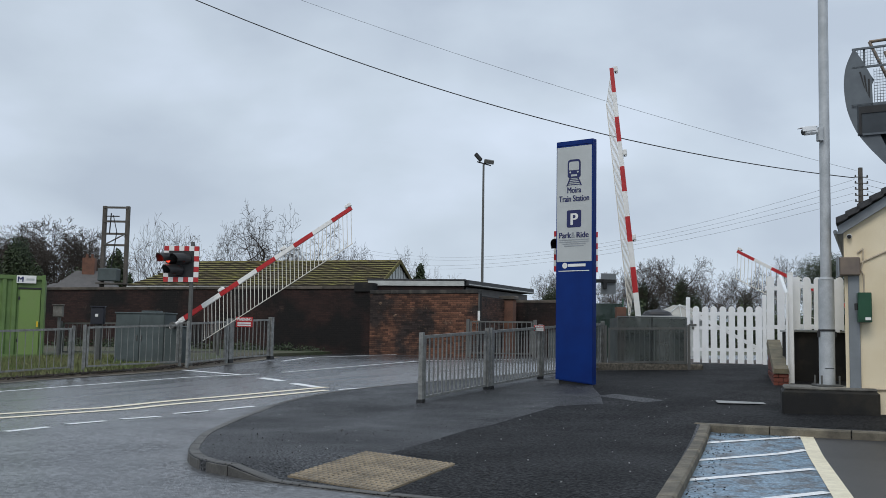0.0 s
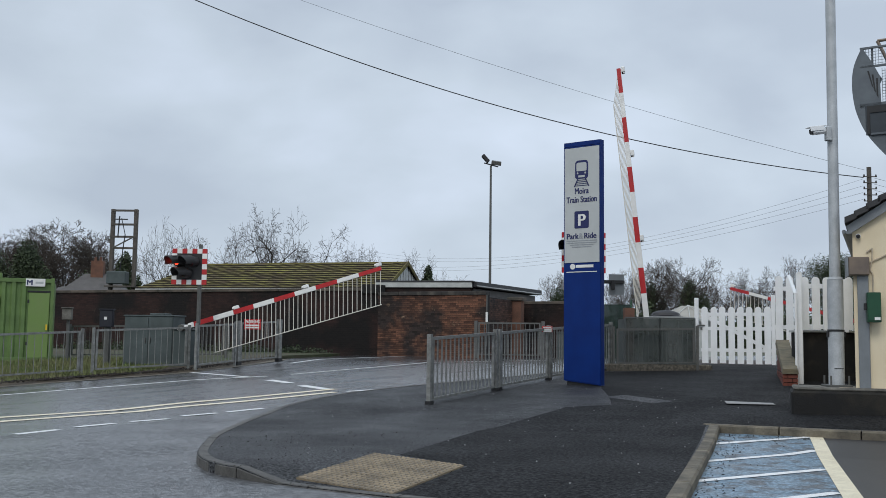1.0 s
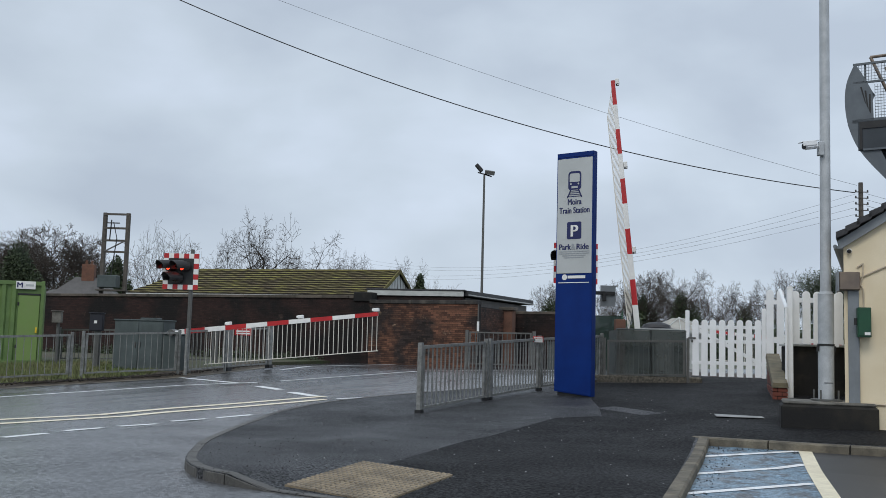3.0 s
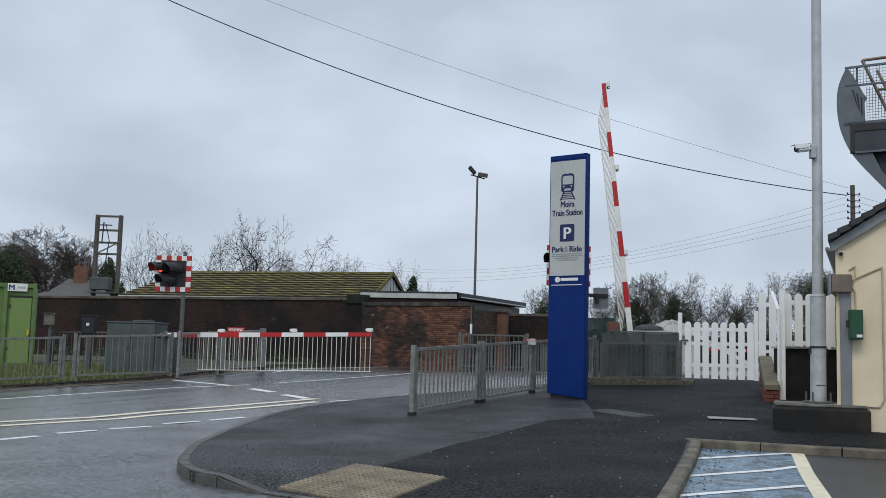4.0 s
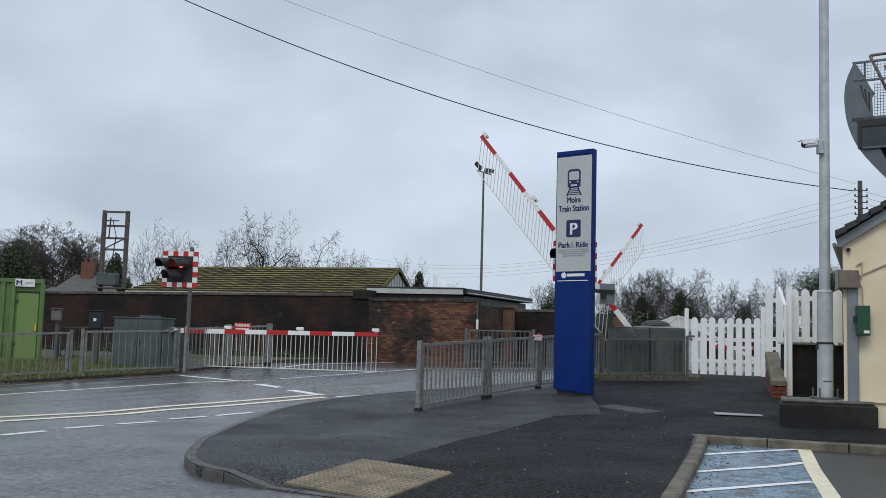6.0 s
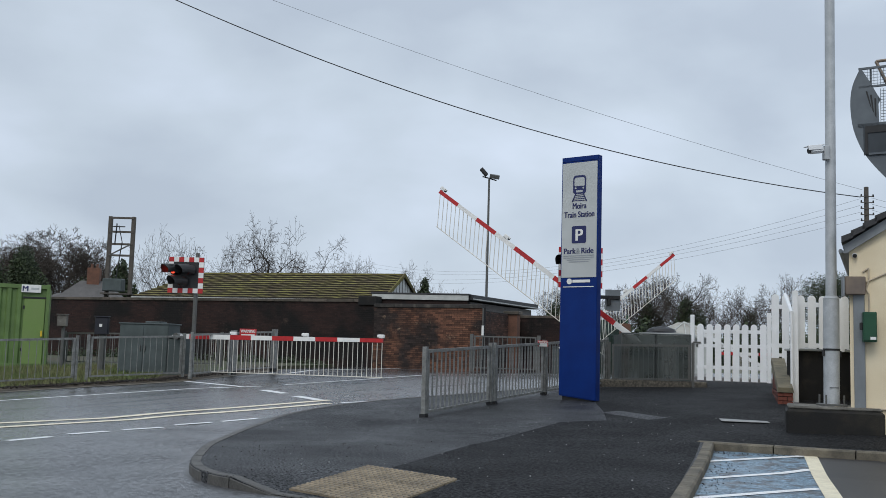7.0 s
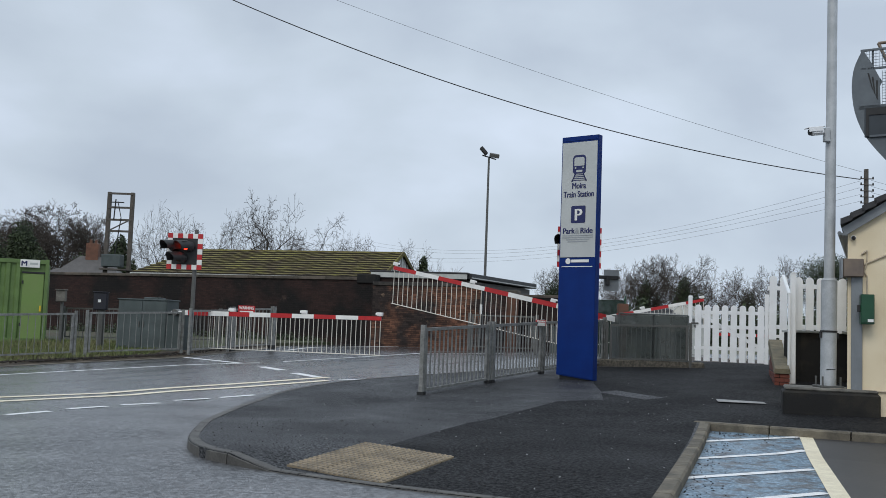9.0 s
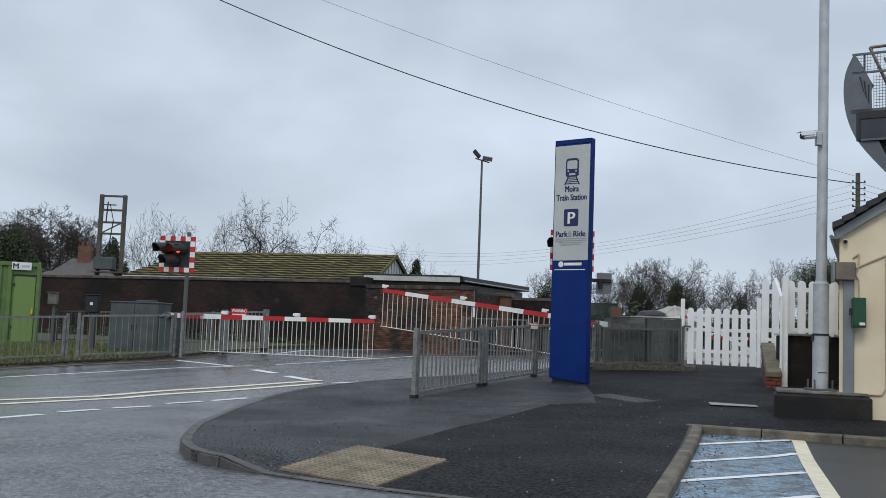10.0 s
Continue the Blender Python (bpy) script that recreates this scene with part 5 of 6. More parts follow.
# ---- footbridge end ----
fb = thing("footbridge", pose(9.93, 24.3, 0, 0, 0, -32), "slate grey steel footbridge landing with curved side and mesh guard", "footbridge")
prof = [(0.22, 8.42), (0.06, 8.05), (0.0, 7.65), (0.02, 7.2), (0.10, 6.8), (0.28, 6.35), (0.55, 5.95), (0.85, 5.6), (1.2, 5.25), (1.5, 5.0)]
curve = smooth_line(prof, 4)
part("end_plate", prism(curve + [(1.58, 5.0), (1.0, 5.8), (0.70, 6.5), (0.66, 7.0), (0.64, 7.72), (0.46, 8.1), (0.28, 8.42)], 0.0, 0.03), "fbgrey", fb, "curved grey end plate")
shell = bmesh.new()
r0 = [shell.verts.new((x, 0.0, z)) for x, z in curve]
r1 = [shell.verts.new((x + 0.02, 3.2, z)) for x, z in curve]
r2 = [shell.verts.new((x + 0.04, 0.0, z)) for x, z in curve]
for k in range(len(curve) - 1):
    shell.faces.new((r0[k], r0[k + 1], r1[k + 1], r1[k]))
part("side_skin", shell, "fbgrey", fb)
part("deck", boxes((0.16, 4.0, 0.0, 3.2, 6.95, 7.06), bevel=0.01), "fbgrey", fb)
part("fascia", boxes((0.30, 4.0, -0.03, 0.0, 6.25, 6.98), bevel=0.01), "fbdark", fb)
part("toe_beam", boxes((0.34, 4.0, -0.055, -0.031, 6.80, 6.97)), "black", fb)
part("frame_edge", boxes((0.34, 0.40, -0.055, -0.031, 6.28, 6.80)), "black", fb)
part("lower_edge", boxes((0.42, 4.0, -0.055, -0.031, 6.25, 6.30)), "fbgrey", fb)
for k in range(3):
    part("slot", prism([(0.36 + k * 0.10, 7.86 - k * 0.10), (0.40 + k * 0.10, 7.86 - k * 0.10), (0.50 + k * 0.05, 7.40 - k * 0.12), (0.46 + k * 0.05, 7.48 - k * 0.12)], -0.006, -0.002), "black", fb)
part("belly", prism([(0.22, 6.9), (4.0, 6.9), (4.0, 4.6), (1.55, 5.0), (0.9, 5.65), (0.42, 6.3)], 0.25, 3.0), "fbdark", fb, "dark steel underside")
for k in range(4):
    part("under_frame", prism([(0.55 + k * 0.45, 6.22), (0.62 + k * 0.45, 6.22), (1.15 + k * 0.45, 5.45), (1.08 + k * 0.45, 5.45)], 0.10, 0.24), "black", fb)
for z in (6.95, 8.42, 7.95):
    part("rail", boxes((0.2, 4.0, 0.0, 0.05, z, z + 0.05)), "fbgrey", fb)
for x in (0.45, 1.15, 1.9):
    part("stanchion", boxes((x, x + 0.045, 0.05, 0.10, 6.9, 8.45)), "fbgrey", fb)
wires = bmesh.new()
for k in range(40):
    tube(wires, (0.25 + k * 0.075, 3.1, 6.95), (0.25 + k * 0.075, 3.1, 8.7), 0.008, n=3, caps=False)
    tube(wires, (0.25 + k * 0.075, 0.04, 7.95), (0.25 + k * 0.075, 0.04, 8.42), 0.006, n=3, caps=False)
for k in range(22):
    tube(wires, (0.25, 3.1, 6.95 + k * 0.08), (3.4, 3.1, 6.95 + k * 0.08), 0.008, n=3, caps=False)
for k in range(7):
    tube(wires, (0.25, 0.04, 7.97 + k * 0.075), (3.4, 0.04, 7.97 + k * 0.075), 0.006, n=3, caps=False)
tagged(part("mesh_infill", wires, "fbgrey", fb), kind="stuff")
part("handrail", tubes(((0.55, 0.4, 8.70), (1.25, 0.4, 7.0), 0.04), ((0.55, 0.4, 8.70), (3.0, 0.4, 8.74), 0.04), ((0.85, 0.4, 7.9), (3.0, 0.4, 7.94), 0.03), ((0.65, 2.2, 8.9), (1.35, 2.2, 7.2), 0.04), n=8), "rust", fb, "bare brown steel handrail")


# ---- H-pole transformer, flood light, telegraph pole, wires ----
hp = thing("transformer_pole", pose(-15.85, 48.0, 0.4, 0, 0, 0), "timber H-pole carrying a grey transformer", "electricity pole")
for x in (-0.56, 0.56):
    part("leg", boxes((x - 0.09, x + 0.09, -0.1, 0.1, 0, 6.86), bevel=0.02), "timber", hp)
for z in (6.78, 6.10, 5.50, 4.95):
    part("cross_arm", boxes((-0.6, 0.6, -0.13, -0.09, z - 0.05, z + 0.05)), "timber", hp)
part("brace", tubes(((-0.5, -0.12, 4.95), (0.5, -0.12, 5.5), 0.035), n=6), "darkgalv", hp)
part("transformer", boxes((-0.62, 0.30, -0.5, 0.1, 3.20, 3.80), bevel=0.03), "cabinet", hp, "grey finned transformer tank")
part("platform", boxes((-0.7, 0.75, -0.5, 0.2, 3.05, 3.12)), "timber", hp)
part("fuse_gear", tubes(((-0.25, -0.15, 5.5), (-0.2, -0.15, 6.5), 0.03), ((-0.4, -0.15, 6.35), (0.2, -0.15, 6.35), 0.03), ((-0.1, -0.15, 3.8), (0.1, -0.15, 5.6), 0.025), ((0.1, -0.15, 5.6), (-0.1, -0.15, 6.4), 0.02), n=6), "black", hp)

fl = thing("floodlight_mast", pose(1.78, 44.0, 0.4), "slim steel floodlight mast with two lamps", "floodlight")
part("mast", tubes(((0, 0, 0), (0, 0, 8.5), 0.068, 0.045), n=10), "darkgalv", fl)
part("cross_bar", tubes(((-0.30, 0, 8.62), (0.33, 0, 8.45), 0.03), n=6), "black", fl)
part("floodlight", boxes((-0.2, 0.2, -0.14, 0.14, -0.08, 0.08), bevel=0.02), "black", fl).matrix_local = pose(-0.24, 0, 8.82, 0, 48, 0)
part("floodlight", boxes((-0.22, 0.22, -0.14, 0.14, -0.09, 0.09), bevel=0.02), "darkgalv", fl).matrix_local = pose(0.24, -0.02, 8.62, 15, 8, 0)

tp = thing("telegraph_pole", pose(19.06, 45.0, 0.4), "weathered timber telegraph pole with rows of insulators", "telegraph pole")
part("shaft", tubes(((0, 0, 0), (0, 0, 8.8), 0.13, 0.10), n=16), "timber", tp)
for k in range(5):
    z = 8.35 - k * 0.28
    part("arm", boxes((-0.30, 0.30, -0.12, -0.08, z - 0.02, z + 0.02)), "timber", tp)
    for s in (-1, 1):
        part("insulator", tubes(((s * 0.27, -0.1, z), (s * 0.27, -0.1, z + 0.10), 0.045, 0.03), n=8), "black", tp)


def wire(name, a, b, sag, r, label, n=24):
    t = thing(name, pose(*a), label, "cable", "overhead wires")
    a, b = Vector(a), Vector(b)
    bm = bmesh.new()
    side = (b - a).cross(Vector((0, 0, 1))).normalized()
    upward = side.cross((b - a).normalized())
    last = None
    for k in range(n + 1):
        w = k / n
        p = (b - a) * w - Vector((0, 0, 4 * sag * w * (1 - w)))
        ring = [bm.verts.new(p + side * r * math.cos(q * math.tau / 5) + upward * r * math.sin(q * math.tau / 5)) for q in range(5)]
        for q in range(5 if last else 0):
            bm.faces.new((last[q], last[(q + 1) % 5], ring[(q + 1) % 5], ring[q]))
        last = ring
    part("strand", bm, "black", t)
    return t


wire("power_cable", (18.80, 45.0, 8.73), (-16.22, 40.0, 17.42), 1.60, 0.023, "thick black overhead cable crossing the sky", 36)
wire("telephone_wire", (18.88, 45.0, 9.07), (-13.34, 42.0, 18.18), 0.55, 0.007, "thin dark overhead telephone wire", 24)
for k, (z0, x1, z1, sag) in enumerate(((8.65, -6.95, 8.58, 1.85), (8.34, -6.94, 8.28, 1.75), (8.03, -6.92, 7.51, 1.45), (7.72, -6.92, 7.22, 1.4))):
    wire("telephone_wire", (18.77, 45.0, z0), (x1, 85.0, z1), sag, 0.0055, "thin sagging telephone wire", 24)
for k in range(3):
    wire("telephone_wire", (19.3, 45.0, 8.7 - k * 0.28), (40.0, 52.0, 7.2 - k * 0.28), 0.5, 0.007, "thin sagging telephone wire", 10)


# ---- trees and hedges ----
def bare_tree(seed, label, trunk=0.35, limbs=7, kids=(6, 5, 4, 3), angle=48, up=0.10, r0=0.22, fat=0.010, wild=0.16, arch=0.0):
    """A leafless tree 9 m high: a tapered trunk that runs on as a leader, limbs that fork off it, and ever finer twigs."""
    rnd = random.Random(seed)
    t = thing("bare_tree", pose(0, 0, 0), label, "tree", "bare winter trees")
    wood, fine = bmesh.new(), bmesh.new()

    def grow(p, d, ln, r, level):
        bm = wood if level < 3 else fine
        segs = (7, 6, 5, 3, 2, 2)[level]
        ends = []
        for k in range(segs):
            rise = up if level < 3 else up - arch
            d = (d + Vector((rnd.gauss(0, wild), rnd.gauss(0, wild), rnd.gauss(rise, wild * 0.7)))).normalized()
            q = p + d * (ln / segs)
            r1 = r * (0.90 if level == 0 else 0.82)
            tube(bm, p, q, max(r, fat), max(r1, fat * 0.8), n=(8, 6, 5, 4, 3, 3)[level], caps=False)
            p, r = q, r1
            ends.append((p.copy(), d.copy(), r))
        if level > len(kids):
            return
        n = limbs if level == 0 else kids[level - 1]
        turn = rnd.uniform(0, math.tau)
        for k in range(n):
            w = (trunk if level == 0 else 0.22) + (0.98 - (trunk if level == 0 else 0.22)) * (k + rnd.random()) / n
            e, ed, er = ends[min(segs - 1, int(w * segs))]
            turn += 2.4 + rnd.uniform(-0.4, 0.4)
            side = ed.orthogonal().normalized()
            side = (side * math.cos(turn) + ed.cross(side) * math.sin(turn)).normalized()
            a = radians(angle * rnd.uniform(0.65, 1.25))
            nd = ed * math.cos(a) + side * math.sin(a)
            reach = (0.72 * (1.05 - 0.35 * w) if level == 0 else 0.62 * (1.1 - 0.5 * w)) * rnd.uniform(0.75, 1.2)
            grow(e, nd, ln * reach, er * rnd.uniform(0.50, 0.70), level + 1)

    grow(Vector((0, 0, -0.3)), Vector((0, 0, 1)), 6.0, r0, 0)
    zs = sorted(v.co.z for v in fine.verts)
    top = zs[int(len(zs) * 0.998)]
    rs = sorted(max(abs(v.co.x), abs(v.co.y)) for v in fine.verts)
    half = rs[int(len(rs) * 0.95)]
    for bm in (wood, fine):
        for v in bm.verts:
            v.co = Vector((v.co.x / half, v.co.y / half, v.co.z / top))
    part("trunk", wood, "bark", t)
    tagged(part("crown", fine, "twig", t), kind="stuff")
    return t


def leaf_mass(blobs, n, size, seed):
    """Many small leaves scattered through a few rounded masses."""
    rnd = random.Random(seed)
    bm = bmesh.new()
    tot = sum(b[3] * b[4] * b[5] for b in blobs)
    for bx, by, bz, rx, ry, rz in blobs:
        for _ in range(int(n * rx * ry * rz / tot)):
            d = Vector((rnd.gauss(0, 1), rnd.gauss(0, 1), rnd.gauss(0, 1))).normalized() * (rnd.random() ** 0.45) * rnd.uniform(0.8, 1.12)
            c = Vector((bx + d.x * rx, by + d.y * ry, bz + d.z * rz))
            u = Vector((rnd.gauss(0, 1), rnd.gauss(0, 1), rnd.gauss(0, 1))).normalized()
            w = u.orthogonal().normalized()
            s = size * rnd.uniform(0.5, 1.3)
            bm.faces.new([bm.verts.new(c + u * s), bm.verts.new(c + w * s * 0.55), bm.verts.new(c - u * s * 0.9), bm.verts.new(c - w * s * 0.6)])
    return bm


# kind of tree, built 1 m high and 1 m in half width: then place, top and half width of each
TREES = {
    "round": bare_tree(11, "large rounded leafless tree, brown and densely twigged", 0.22, 11, (7, 6, 5, 3), 55, 0.08, 0.22, 0.017, 0.15, 0.04),
    "open": bare_tree(23, "leafless garden tree with dark spreading limbs", 0.14, 7, (6, 5, 4), 58, 0.03, 0.22, 0.011, 0.15),
    "wispy": bare_tree(37, "thin leafless tree with long wispy shoots", 0.25, 7, (4, 4, 3), 42, 0.10, 0.10, 0.010, 0.12),
    "arched": bare_tree(41, "leafless tree with low arching branches", 0.25, 7, (6, 5, 4), 60, 0.03, 0.20, 0.011, 0.15, 0.10),
    "wood": bare_tree(51, "tall leafless woodland tree behind the station", 0.30, 9, (6, 6, 4, 2), 52, 0.05, 0.20, 0.012, 0.17),
    "stout": bare_tree(67, "tall leafless tree with heavy forking limbs behind the station", 0.20, 8, (6, 5, 4, 2), 48, 0.05, 0.26, 0.012, 0.18),
}
PLACES = {
    "round": [(-42.2, 110, 13.6, 5.3, 0), (-47.7, 115, 13.5, 4.9, 70), (-43.3, 121, 13.6, 3.8, 130), (-56.4, 130, 13.4, 4.1, 200), (-55.1, 120, 12.9, 4.9, 300), (-39.4, 112, 11.2, 3.0, 20), (-50.5, 124, 13.0, 4.3, 100)],
    "open": [(-13.3, 68, 10.0, 3.3, 20), (-15.3, 70, 9.0, 2.8, 100), (-8.9, 100, 10.8, 2.6, 170), (-4.9, 110, 11.0, 2.9, 40), (-11.7, 74, 8.4, 2.5, 310)],
    "wispy": [(-18.0, 66, 8.6, 3.0, 15), (-27.1, 90, 9.0, 2.0, 120), (-19.6, 67, 9.2, 1.6, 220), (-8.5, 110, 11.0, 2.0, 20), (-1.0, 120, 9.7, 2.3, 200), (-24.5, 92, 8.0, 2.0, 260), (1.5, 125, 9.0, 2.2, 60)],
    "arched": [(-9.0, 66, 8.3, 3.0, 10), (-9.9, 90, 9.5, 2.8, 100), (-7.0, 85, 8.6, 2.4, 200), (-16.6, 72, 8.0, 2.7, 300)],
    "wood": [(27.6, 140, 12.8, 4.1, 0), (34.2, 160, 13.4, 4.1, 60), (45.9, 170, 11.6, 3.5, 140), (45.5, 150, 12.1, 4.1, 200), (60.2, 190, 13.2, 3.8, 280), (25.0, 150, 12.0, 3.2, 330), (20.3, 170, 12.8, 3.0, 170), (51.0, 152, 14.5, 4.2, 30), (31.0, 172, 12.6, 3.5, 90)],
    "stout": [(32.8, 138, 12.9, 4.2, 0), (29.8, 143, 12.2, 3.5, 80), (36.6, 146, 11.6, 3.2, 150), (56.5, 200, 13.0, 4.1, 220), (16.0, 150, 11.0, 2.7, 290), (62.0, 150, 13.8, 4.9, 40), (42.2, 178, 11.4, 3.2, 10)],
}
for kind, spots in PLACES.items():
    for i, (x, y, top, half, rz) in enumerate(spots):
        t = TREES[kind] if i == 0 else copy_thing(TREES[kind], pose(0, 0, 0))
        t.matrix_basis = pose(x, y, 0.3, 0, 0, rz) @ Matrix.Diagonal((half, half, top - 0.3, 1))

for x, y, blobs, n, lab in (
        (-40.6, 95, [(0, 0, 6.2, 1.5, 1.4, 3.6), (1.3, 0.2, 5.0, 1.2, 1.0, 2.6)], 3000, "dark ivy-covered evergreen tree"),
        (-44.4, 97, [(0, 0, 4.6, 1.9, 1.2, 4.2), (-1.4, 0.3, 6.0, 1.4, 1.0, 2.2)], 2600, "dark ivy-covered evergreen tree"),
        (-36.6, 100, [(0, 0, 4.0, 1.6, 1.2, 3.2), (1.5, 0.3, 3.4, 1.2, 1.0, 2.6)], 1800, "ivy-clad tree at the edge of the wood"),
        (-23.0, 70, [(0, 0, 4.2, 0.75, 0.7, 2.2), (0.1, 0, 5.8, 0.4, 0.4, 1.0), (0.8, 0, 3.6, 0.6, 0.5, 1.6)], 1400, "dark green conifer behind the wall"),
        (-1.8, 80, [(0, 0, 4.6, 0.65, 0.5, 1.5), (0.05, 0, 5.9, 0.35, 0.3, 0.9)], 900, "small dark green conifer behind the annex"),
        (54.2, 145, [(0, 0, 10.0, 3.0, 2.2, 3.8), (2.6, 0, 11.5, 2.6, 2.0, 2.6), (0.6, 0, 4.6, 2.6, 2.0, 4.4)], 4200, "dark green pine behind the white fence"),
        (59.2, 148, [(0, 0, 11.0, 3.0, 2.2, 3.4), (0.2, 0, 5.0, 2.6, 2.0, 4.6)], 3200, "dark green pine behind the white fence"),
        (28.0, 140, [(0, 0, 4.2, 1.2, 1.0, 4.0), (0.4, 0, 7.6, 0.7, 0.7, 1.8)], 1700, "tree trunk thickly clad in dark ivy"),
        (32.8, 138, [(0, 0, 4.4, 1.3, 1.0, 4.4), (0.5, 0, 7.8, 0.9, 0.7, 2.0)], 2000, "tree trunk thickly clad in dark ivy"),
        (35.2, 139, [(0, 0, 4.2, 1.5, 1.1, 4.0)], 1500, "tree trunk thickly clad in dark ivy"),
        (45.8, 150, [(0, 0, 4.4, 1.6, 1.2, 4.4)], 1600, "tree trunk thickly clad in dark ivy"),
        (30.4, 143, [(0, 0, 3.8, 1.3, 1.1, 3.6)], 1300, "tree trunk thickly clad in dark ivy"),
        (16.2, 148, [(0, 0, 4.8, 1.6, 1.2, 4.2)], 1700, "dark evergreen bush beyond the railway")):
    tr = thing("evergreen_tree", pose(x, y, 0.3), lab, "tree", "evergreens")
    part("trunk", tubes(((0, 0, 0), (0, 0, 2.0), 0.14, 0.09), n=7), "bark", tr)
    tagged(part("crown", leaf_mass(blobs, n * 4, 0.13, int(x * 10) % 97), "ivy", tr), kind="stuff")
rnd = random.Random(8)
hedge = leaf_mass([(12 + k * 2.1 + rnd.uniform(-0.8, 0.8), 134 + rnd.uniform(-2, 2), 2.2, 2.4, 1.4, rnd.uniform(2.2, 4.2)) for k in range(30)], 26000, 0.34, 3)
tagged(put(hedge, "hedge", "ivy"), "dark mixed hedge beyond the railway", "hedge", kind="stuff")
rnd = random.Random(9)
scrub = leaf_mass([(-62 + k * 2.0 + rnd.uniform(-0.7, 0.7), 104 + rnd.uniform(-1, 1), 2.2, 1.8, 1.0, rnd.uniform(1.6, 3.4)) for k in range(34)], 16000, 0.20, 4)
tagged(put(scrub, "scrub", "twig"), "brown winter scrub behind the boundary wall", "hedge", kind="stuff")

# ---- distant houses and sheds ----
def hip_house(x, y, turn, w, d, wall_h, rise, label, roof="slate", chimney=True, name="house"):
    hse = thing(name, pose(x, y, 0.3, 0, 0, turn), label, "house")
    part("wall_shell", boxes((-w / 2, w / 2, -d / 2, d / 2, 0, wall_h)), "cladding", hse)
    bm = bmesh.new()
    o, rl = 0.3, max(0.0, w / 2 - d * 0.35)
    e = [bm.verts.new(c) for c in ((-w / 2 - o, -d / 2 - o, wall_h), (w / 2 + o, -d / 2 - o, wall_h), (w / 2 + o, d / 2 + o, wall_h), (-w / 2 - o, d / 2 + o, wall_h))]
    if rl > 0.05:
        r = [bm.verts.new((s * rl, 0, wall_h + rise)) for s in (-1, 1)]
        for f in ((e[0], e[1], r[1], r[0]), (e[1], e[2], r[1]), (e[2], e[3], r[0], r[1]), (e[3], e[0], r[0])):
            bm.faces.new(f)
    else:
        r = bm.verts.new((0, 0, wall_h + rise))
        for k in range(4):
            bm.faces.new((e[k], e[(k + 1) % 4], r))
    bm.faces.new(e[::-1])
    part("roof", bm, roof, hse)
    part("eaves_board", boxes((-w / 2 - o - 0.02, w / 2 + o + 0.02, -d / 2 - o - 0.05, -d / 2 - o, wall_h - 0.12, wall_h + 0.02)), "cladding", hse)
    if chimney:
        ch = part("chimney", boxes((-0.35, 0.35, -0.3, 0.3, wall_h + rise * 0.55, wall_h + rise + 0.75), bevel=0.02), "chimney", hse, "brown brick chimney stack")
        for s in (-0.15, 0.15):
            part("chimney_pot", tubes(((s, 0, wall_h + rise + 0.75), (s, 0, wall_h + rise + 1.0), 0.09, 0.07), n=8), "chimney", ch)
    return hse


hip_house(-20.6, 58, 8, 3.8, 3.4, 2.9, 1.5, "small house with a brown slate roof and chimney")
hip_house(-22.0, 57, 8, 2.2, 2.4, 2.9, 0.7, "low outhouse with a worn slate roof", chimney=False, name="outhouse")
hip_house(-16.4, 60, -10, 4.2, 4.0, 3.3, 1.1, "house with a grey slate roof behind the hall", chimney=False)
shed = hip_house(9.85, 45.5, -12, 1.3, 1.2, 1.95, 0.15, "dark little hut with a curved felt roof", "darkroof", False, "hut")
bmh = bmesh.new()
bmesh.ops.create_uvsphere(bmh, u_segments=12, v_segments=6, radius=0.45)
for v in bmh.verts:
    v.co = Vector((v.co.x * 1.5, v.co.y, max(0, v.co.z) * 0.55 + 2.05))
part("roof_hump", bmh, "darkroof", shed)
part("finial", tubes(((0.1, 0, 2.25), (0.1, 0, 2.42), 0.14, 0.05), n=8), "darkroof", shed)
tent = hip_house(11.35, 47.5, 10, 1.9, 1.8, 1.95, 0.62, "pale pyramid-roofed garden shelter", "tent", False, "garden_shelter")
for s in (-1, -0.35, 0.35, 1):
    part("roof_rib", tubes(((s * 1.22, -1.22, 1.97), (0, 0, 2.60), 0.025), n=5), "cladding", tent)
pch = thing("brick_pillar", pose(7.28, 40.5, 0.4), "short brown brick pillar beyond the barrier", "pillar")
part("shaft", boxes((-0.2, 0.2, -0.2, 0.2, 0, 2.1), bevel=0.01), "chimney", pch)
gf = thing("green_fence", pose(5.3, 42.5, 0.4, 0, 0, -12), "dark green mesh fence beyond the line", "fence")
part("panel", boxes((0, 2.4, 0, 0.02, 0, 2.3)), "greenmesh", gf, "dark green see-through mesh")
for k in range(3):
    part("post", boxes((k * 1.2 - 0.03, k * 1.2 + 0.03, -0.04, 0.0, 0, 2.5)), "dgreen", gf)

# ---- grass on the verge ----
def inside(x, y, poly):
    c = False
    for (x0, y0), (x1, y1) in zip(poly, poly[1:] + poly[:1]):
        if (y0 > y) != (y1 > y) and x < (x1 - x0) * (y - y0) / (y1 - y0) + x0:
            c = not c
    return c


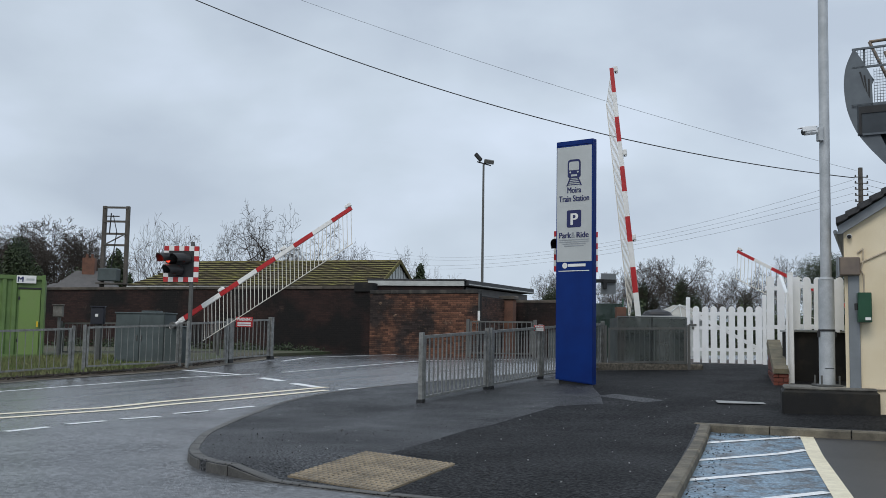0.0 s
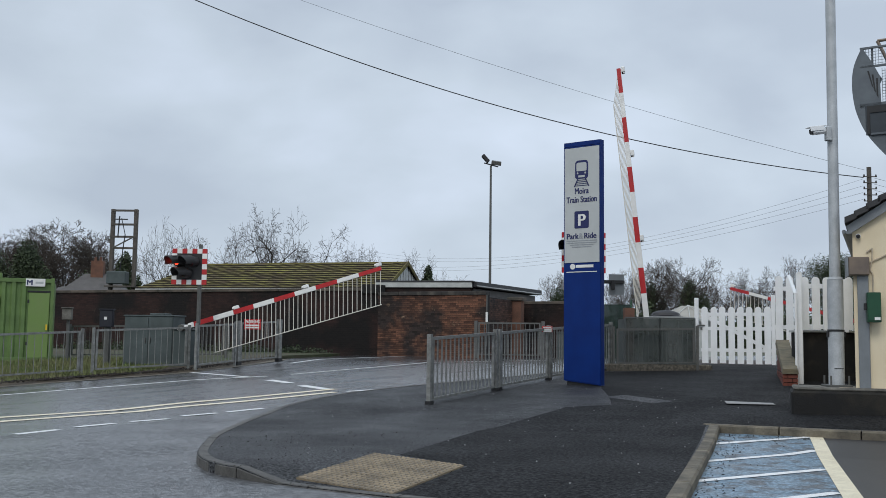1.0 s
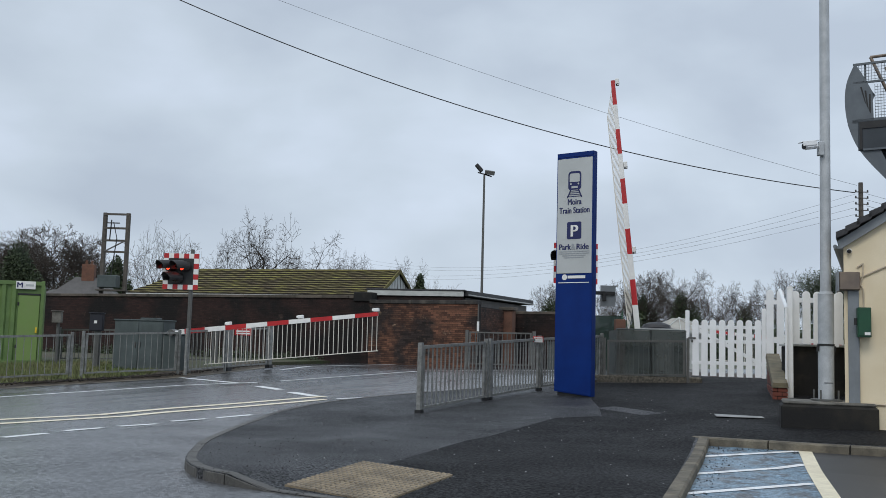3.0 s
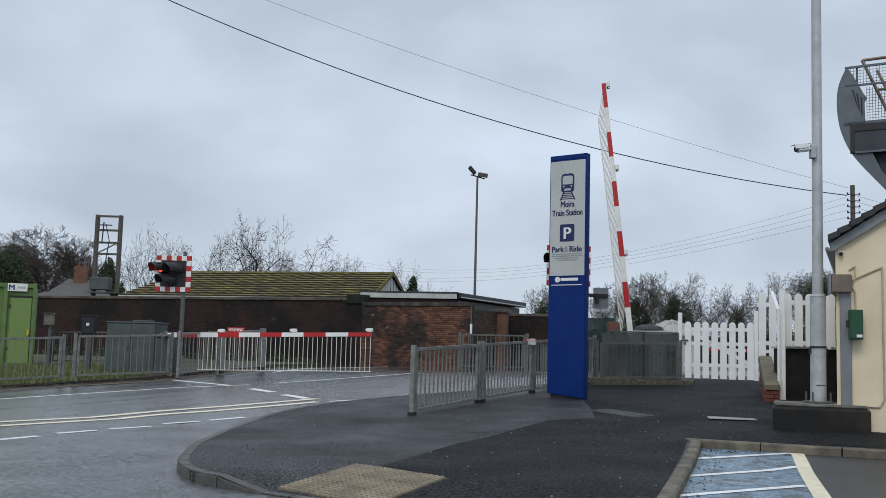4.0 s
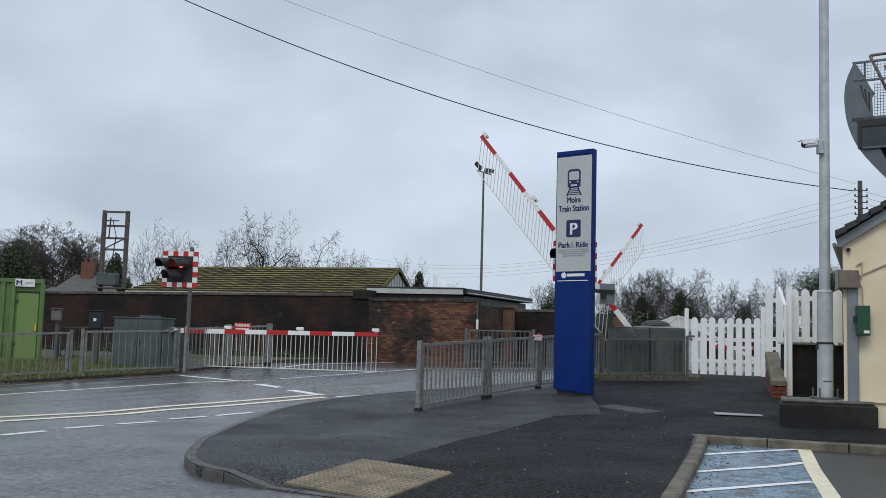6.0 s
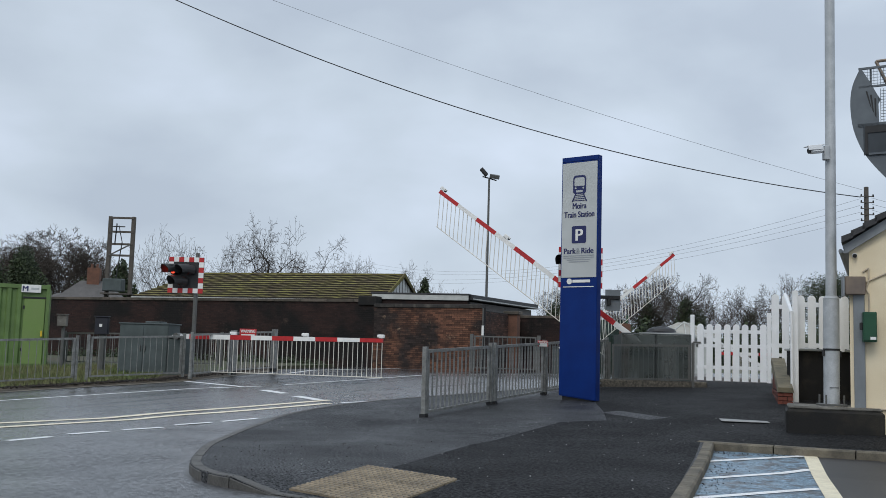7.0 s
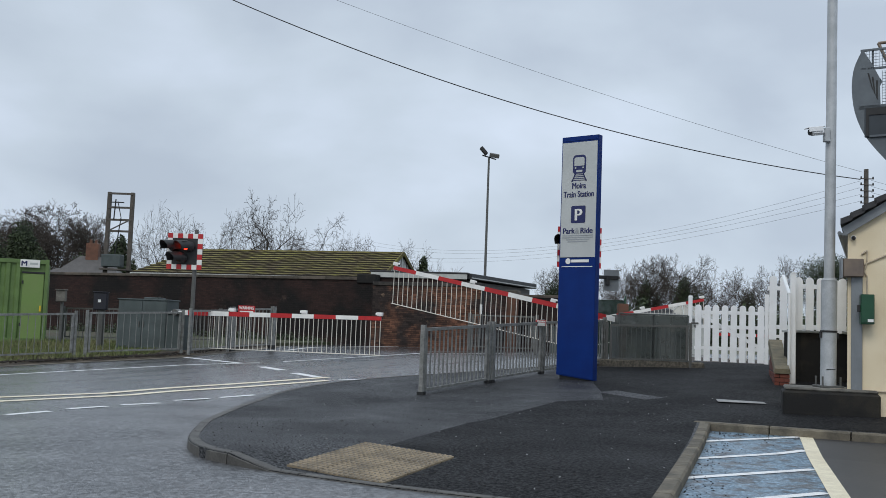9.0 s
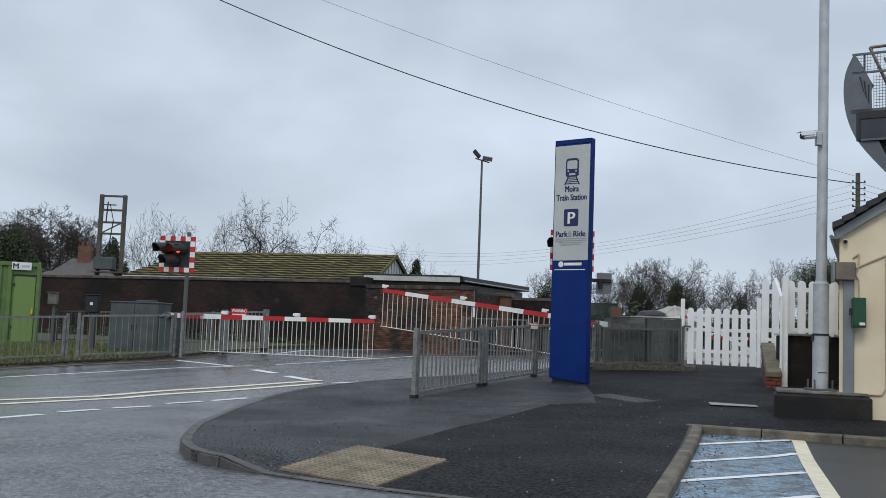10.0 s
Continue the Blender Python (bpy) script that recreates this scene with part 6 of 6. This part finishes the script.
VERGE = [(-14.6, 15.9), (-10.1, 22.1), (-9.4, 23.05), (-8.65, 23.98), (-7.85, 24.9), (-7.35, 25.8), (-7.7, 27.8), (-8.8, 30.5), (-16, 31)]
rnd = random.Random(6)
blades = bmesh.new()
made = 0
while made < 30000:
    x, y = rnd.uniform(-16, -7), rnd.uniform(15.5, 31)
    if not inside(x, y, VERGE):
        continue
    tall = 0.5 + 0.9 * max(0.0, noise.noise(Vector((x * 0.9, y * 0.9, 0.3))) + 0.35)
    hgt, a = rnd.uniform(0.06, 0.18) * tall, rnd.uniform(0, math.tau)
    dx, dy = math.cos(a) * 0.012, math.sin(a) * 0.012
    z = g(x, y) - 0.03
    lx, ly = rnd.gauss(0, 0.05), rnd.gauss(0, 0.05)
    blades.faces.new([blades.verts.new((x - dx, y - dy, z)), blades.verts.new((x + dx, y + dy, z)), blades.verts.new((x + lx, y + ly, z + hgt))])
    made += 1
tagged(put(blades, "grass", "grass"), "rough tufted grass on the verge", "grass", kind="stuff")

# ---- leaf litter along the verge edge and in the bay's corner ----
rnd = random.Random(21)
litter = bmesh.new()
for _ in range(1500):
    k = rnd.random() * (len(mud) - 1)
    a, b = mud[int(k)], mud[min(int(k) + 1, len(mud) - 1)]
    w = k - int(k)
    x, y = a[0] + (b[0] - a[0]) * w + rnd.gauss(0.02, 0.16), a[1] + (b[1] - a[1]) * w + rnd.gauss(-0.04, 0.10)
    s = rnd.uniform(0.010, 0.030)
    box(litter, -s, s, -s * 0.7, s * 0.7, -0.006, 0.008, pose(x, y, g(x, y) - 0.04, rnd.uniform(-30, 30), rnd.uniform(-30, 30), rnd.uniform(0, 180)))
for _ in range(320):
    along = rnd.random()
    ex, ey = 1.50 + 2.05 * along, 6.70 + 6.48 * along
    off = abs(rnd.gauss(0, 0.16)) + 0.02
    if rnd.random() < 0.35:
        ex, ey, off = 3.55 + 1.15 * rnd.random(), 13.1, 0.0
        ey -= (ex - 3.55) * 0.35 + abs(rnd.gauss(0, 0.22))
    s = rnd.uniform(0.002, 0.009)
    box(litter, -s, s, -s * 0.6, s * 0.6, -0.002, 0.003, pose(ex + off, ey - off * 0.3, g(ex + off, ey) - 0.091, rnd.uniform(-20, 20), rnd.uniform(-20, 20), rnd.uniform(0, 180)))
tagged(put(litter, "leaf_litter", "litter"), "dark wet dead leaves and dirt along the edges", "leaf litter", kind="stuff")

rnd = random.Random(31)
weeds = leaf_mass([(-21 + k * 0.75 + rnd.uniform(-0.3, 0.3), 44.6 - k * 0.27 + rnd.uniform(-0.6, 0.3), 0.45, 0.8, 0.5, rnd.uniform(0.25, 0.55)) for k in range(22)], 10000, 0.055, 5)
tagged(put(weeds, "undergrowth", "ivy"), "brown and green weeds along the wall foot", "weeds", kind="stuff")

# ---- loose grit on the footway ----
rnd = random.Random(12)
grit = bmesh.new()
for _ in range(160):
    x, y = rnd.uniform(-2.6, 4.5), rnd.uniform(7.3, 19)
    if not inside(x, y, pavement_pts):
        continue
    s = rnd.uniform(0.003, 0.008)
    m4 = pose(x, y, g(x, y) + 0.006, rnd.uniform(0, 90), rnd.uniform(0, 90), rnd.uniform(0, 90))
    box(grit, -s, s, -s, s, -s * 0.6, s * 0.6, m4)
dark = bmesh.new()
for _ in range(900):
    x, y = rnd.uniform(-2.7, 1.2), rnd.uniform(7.3, 13.5)
    if not inside(x, y, pavement_pts) or rnd.random() < (y - 8) / 7:
        continue
    s = rnd.uniform(0.002, 0.006)
    box(dark, -s, s, -s, s, -s * 0.5, s * 0.5, pose(x, y, g(x, y) + 0.006, rnd.uniform(0, 40), rnd.uniform(0, 40), rnd.uniform(0, 90)))
tagged(put(dark, "grit", "litter"), "scattered dark grit and leaf bits on the footway", "gravel", kind="stuff")
tagged(put(grit, "grit", "slab"), "scattered pale grit on the asphalt", "gravel", kind="stuff")

# ---- bricks of the patched wall, one by one ----
unit = boxes((0, 0.215, -0.004, 0.02, 0, 0.064))
first_brick = None
rnd = random.Random(14)
for p0, p1, z in OLD_BRICKS:
    if not (0.6 < z < 1.8 and p0 > 0.25 and p1 - p0 > 0.2):
        continue
    if first_brick is None:
        ob = first_brick = part("brick", unit, "brick", owall)
    else:
        ob = new("brick", first_brick.data)
        ob.parent = owall
    ob.location = (p0, rnd.uniform(-0.004, 0.004), z)


# the two red lamps take turns: an added shutter drops over each lens for half of the time
BEAT, FIRST = 0.774, -0.095


def flash_rows(shift):
    up, down = pose(0, -0.176, 0.112, -86, 0, 0), pose(0, -0.176, 0.112, 0, 0, 0)
    rows_, k = [(0.0, down if shift else up)], 0
    while True:
        t = FIRST + (k + 1) * BEAT / 2
        if t > 9.96:
            break
        before, after = (up, down) if (k + shift) % 2 == 0 else (down, up)
        rows_ += [(t - 0.02, before), (t + 0.02, after)]
        k += 1
    return rows_ + [(10.0, rows_[-1][1])]


def motions():
    for boom, angles in BOOMS:
        walk(boom, [(t, pose(0, 0, 0, 0, -a, 0)) for t, a in angles])
    for ob, p, angles, turns in RODS:
        if turns:
            walk(ob, [(t, pose(*p, 0, 0.91 * a, 0)) for t, a in angles])
        else:
            walk(ob, [(t, pose(-SKIRT * math.sin(radians(0.91 * a)), 0, -SKIRT * math.cos(radians(0.91 * a)))) for t, a in angles])
    for ob, shift in ADDED_SHUTTERS:
        walk(ob, flash_rows(shift))


motions()
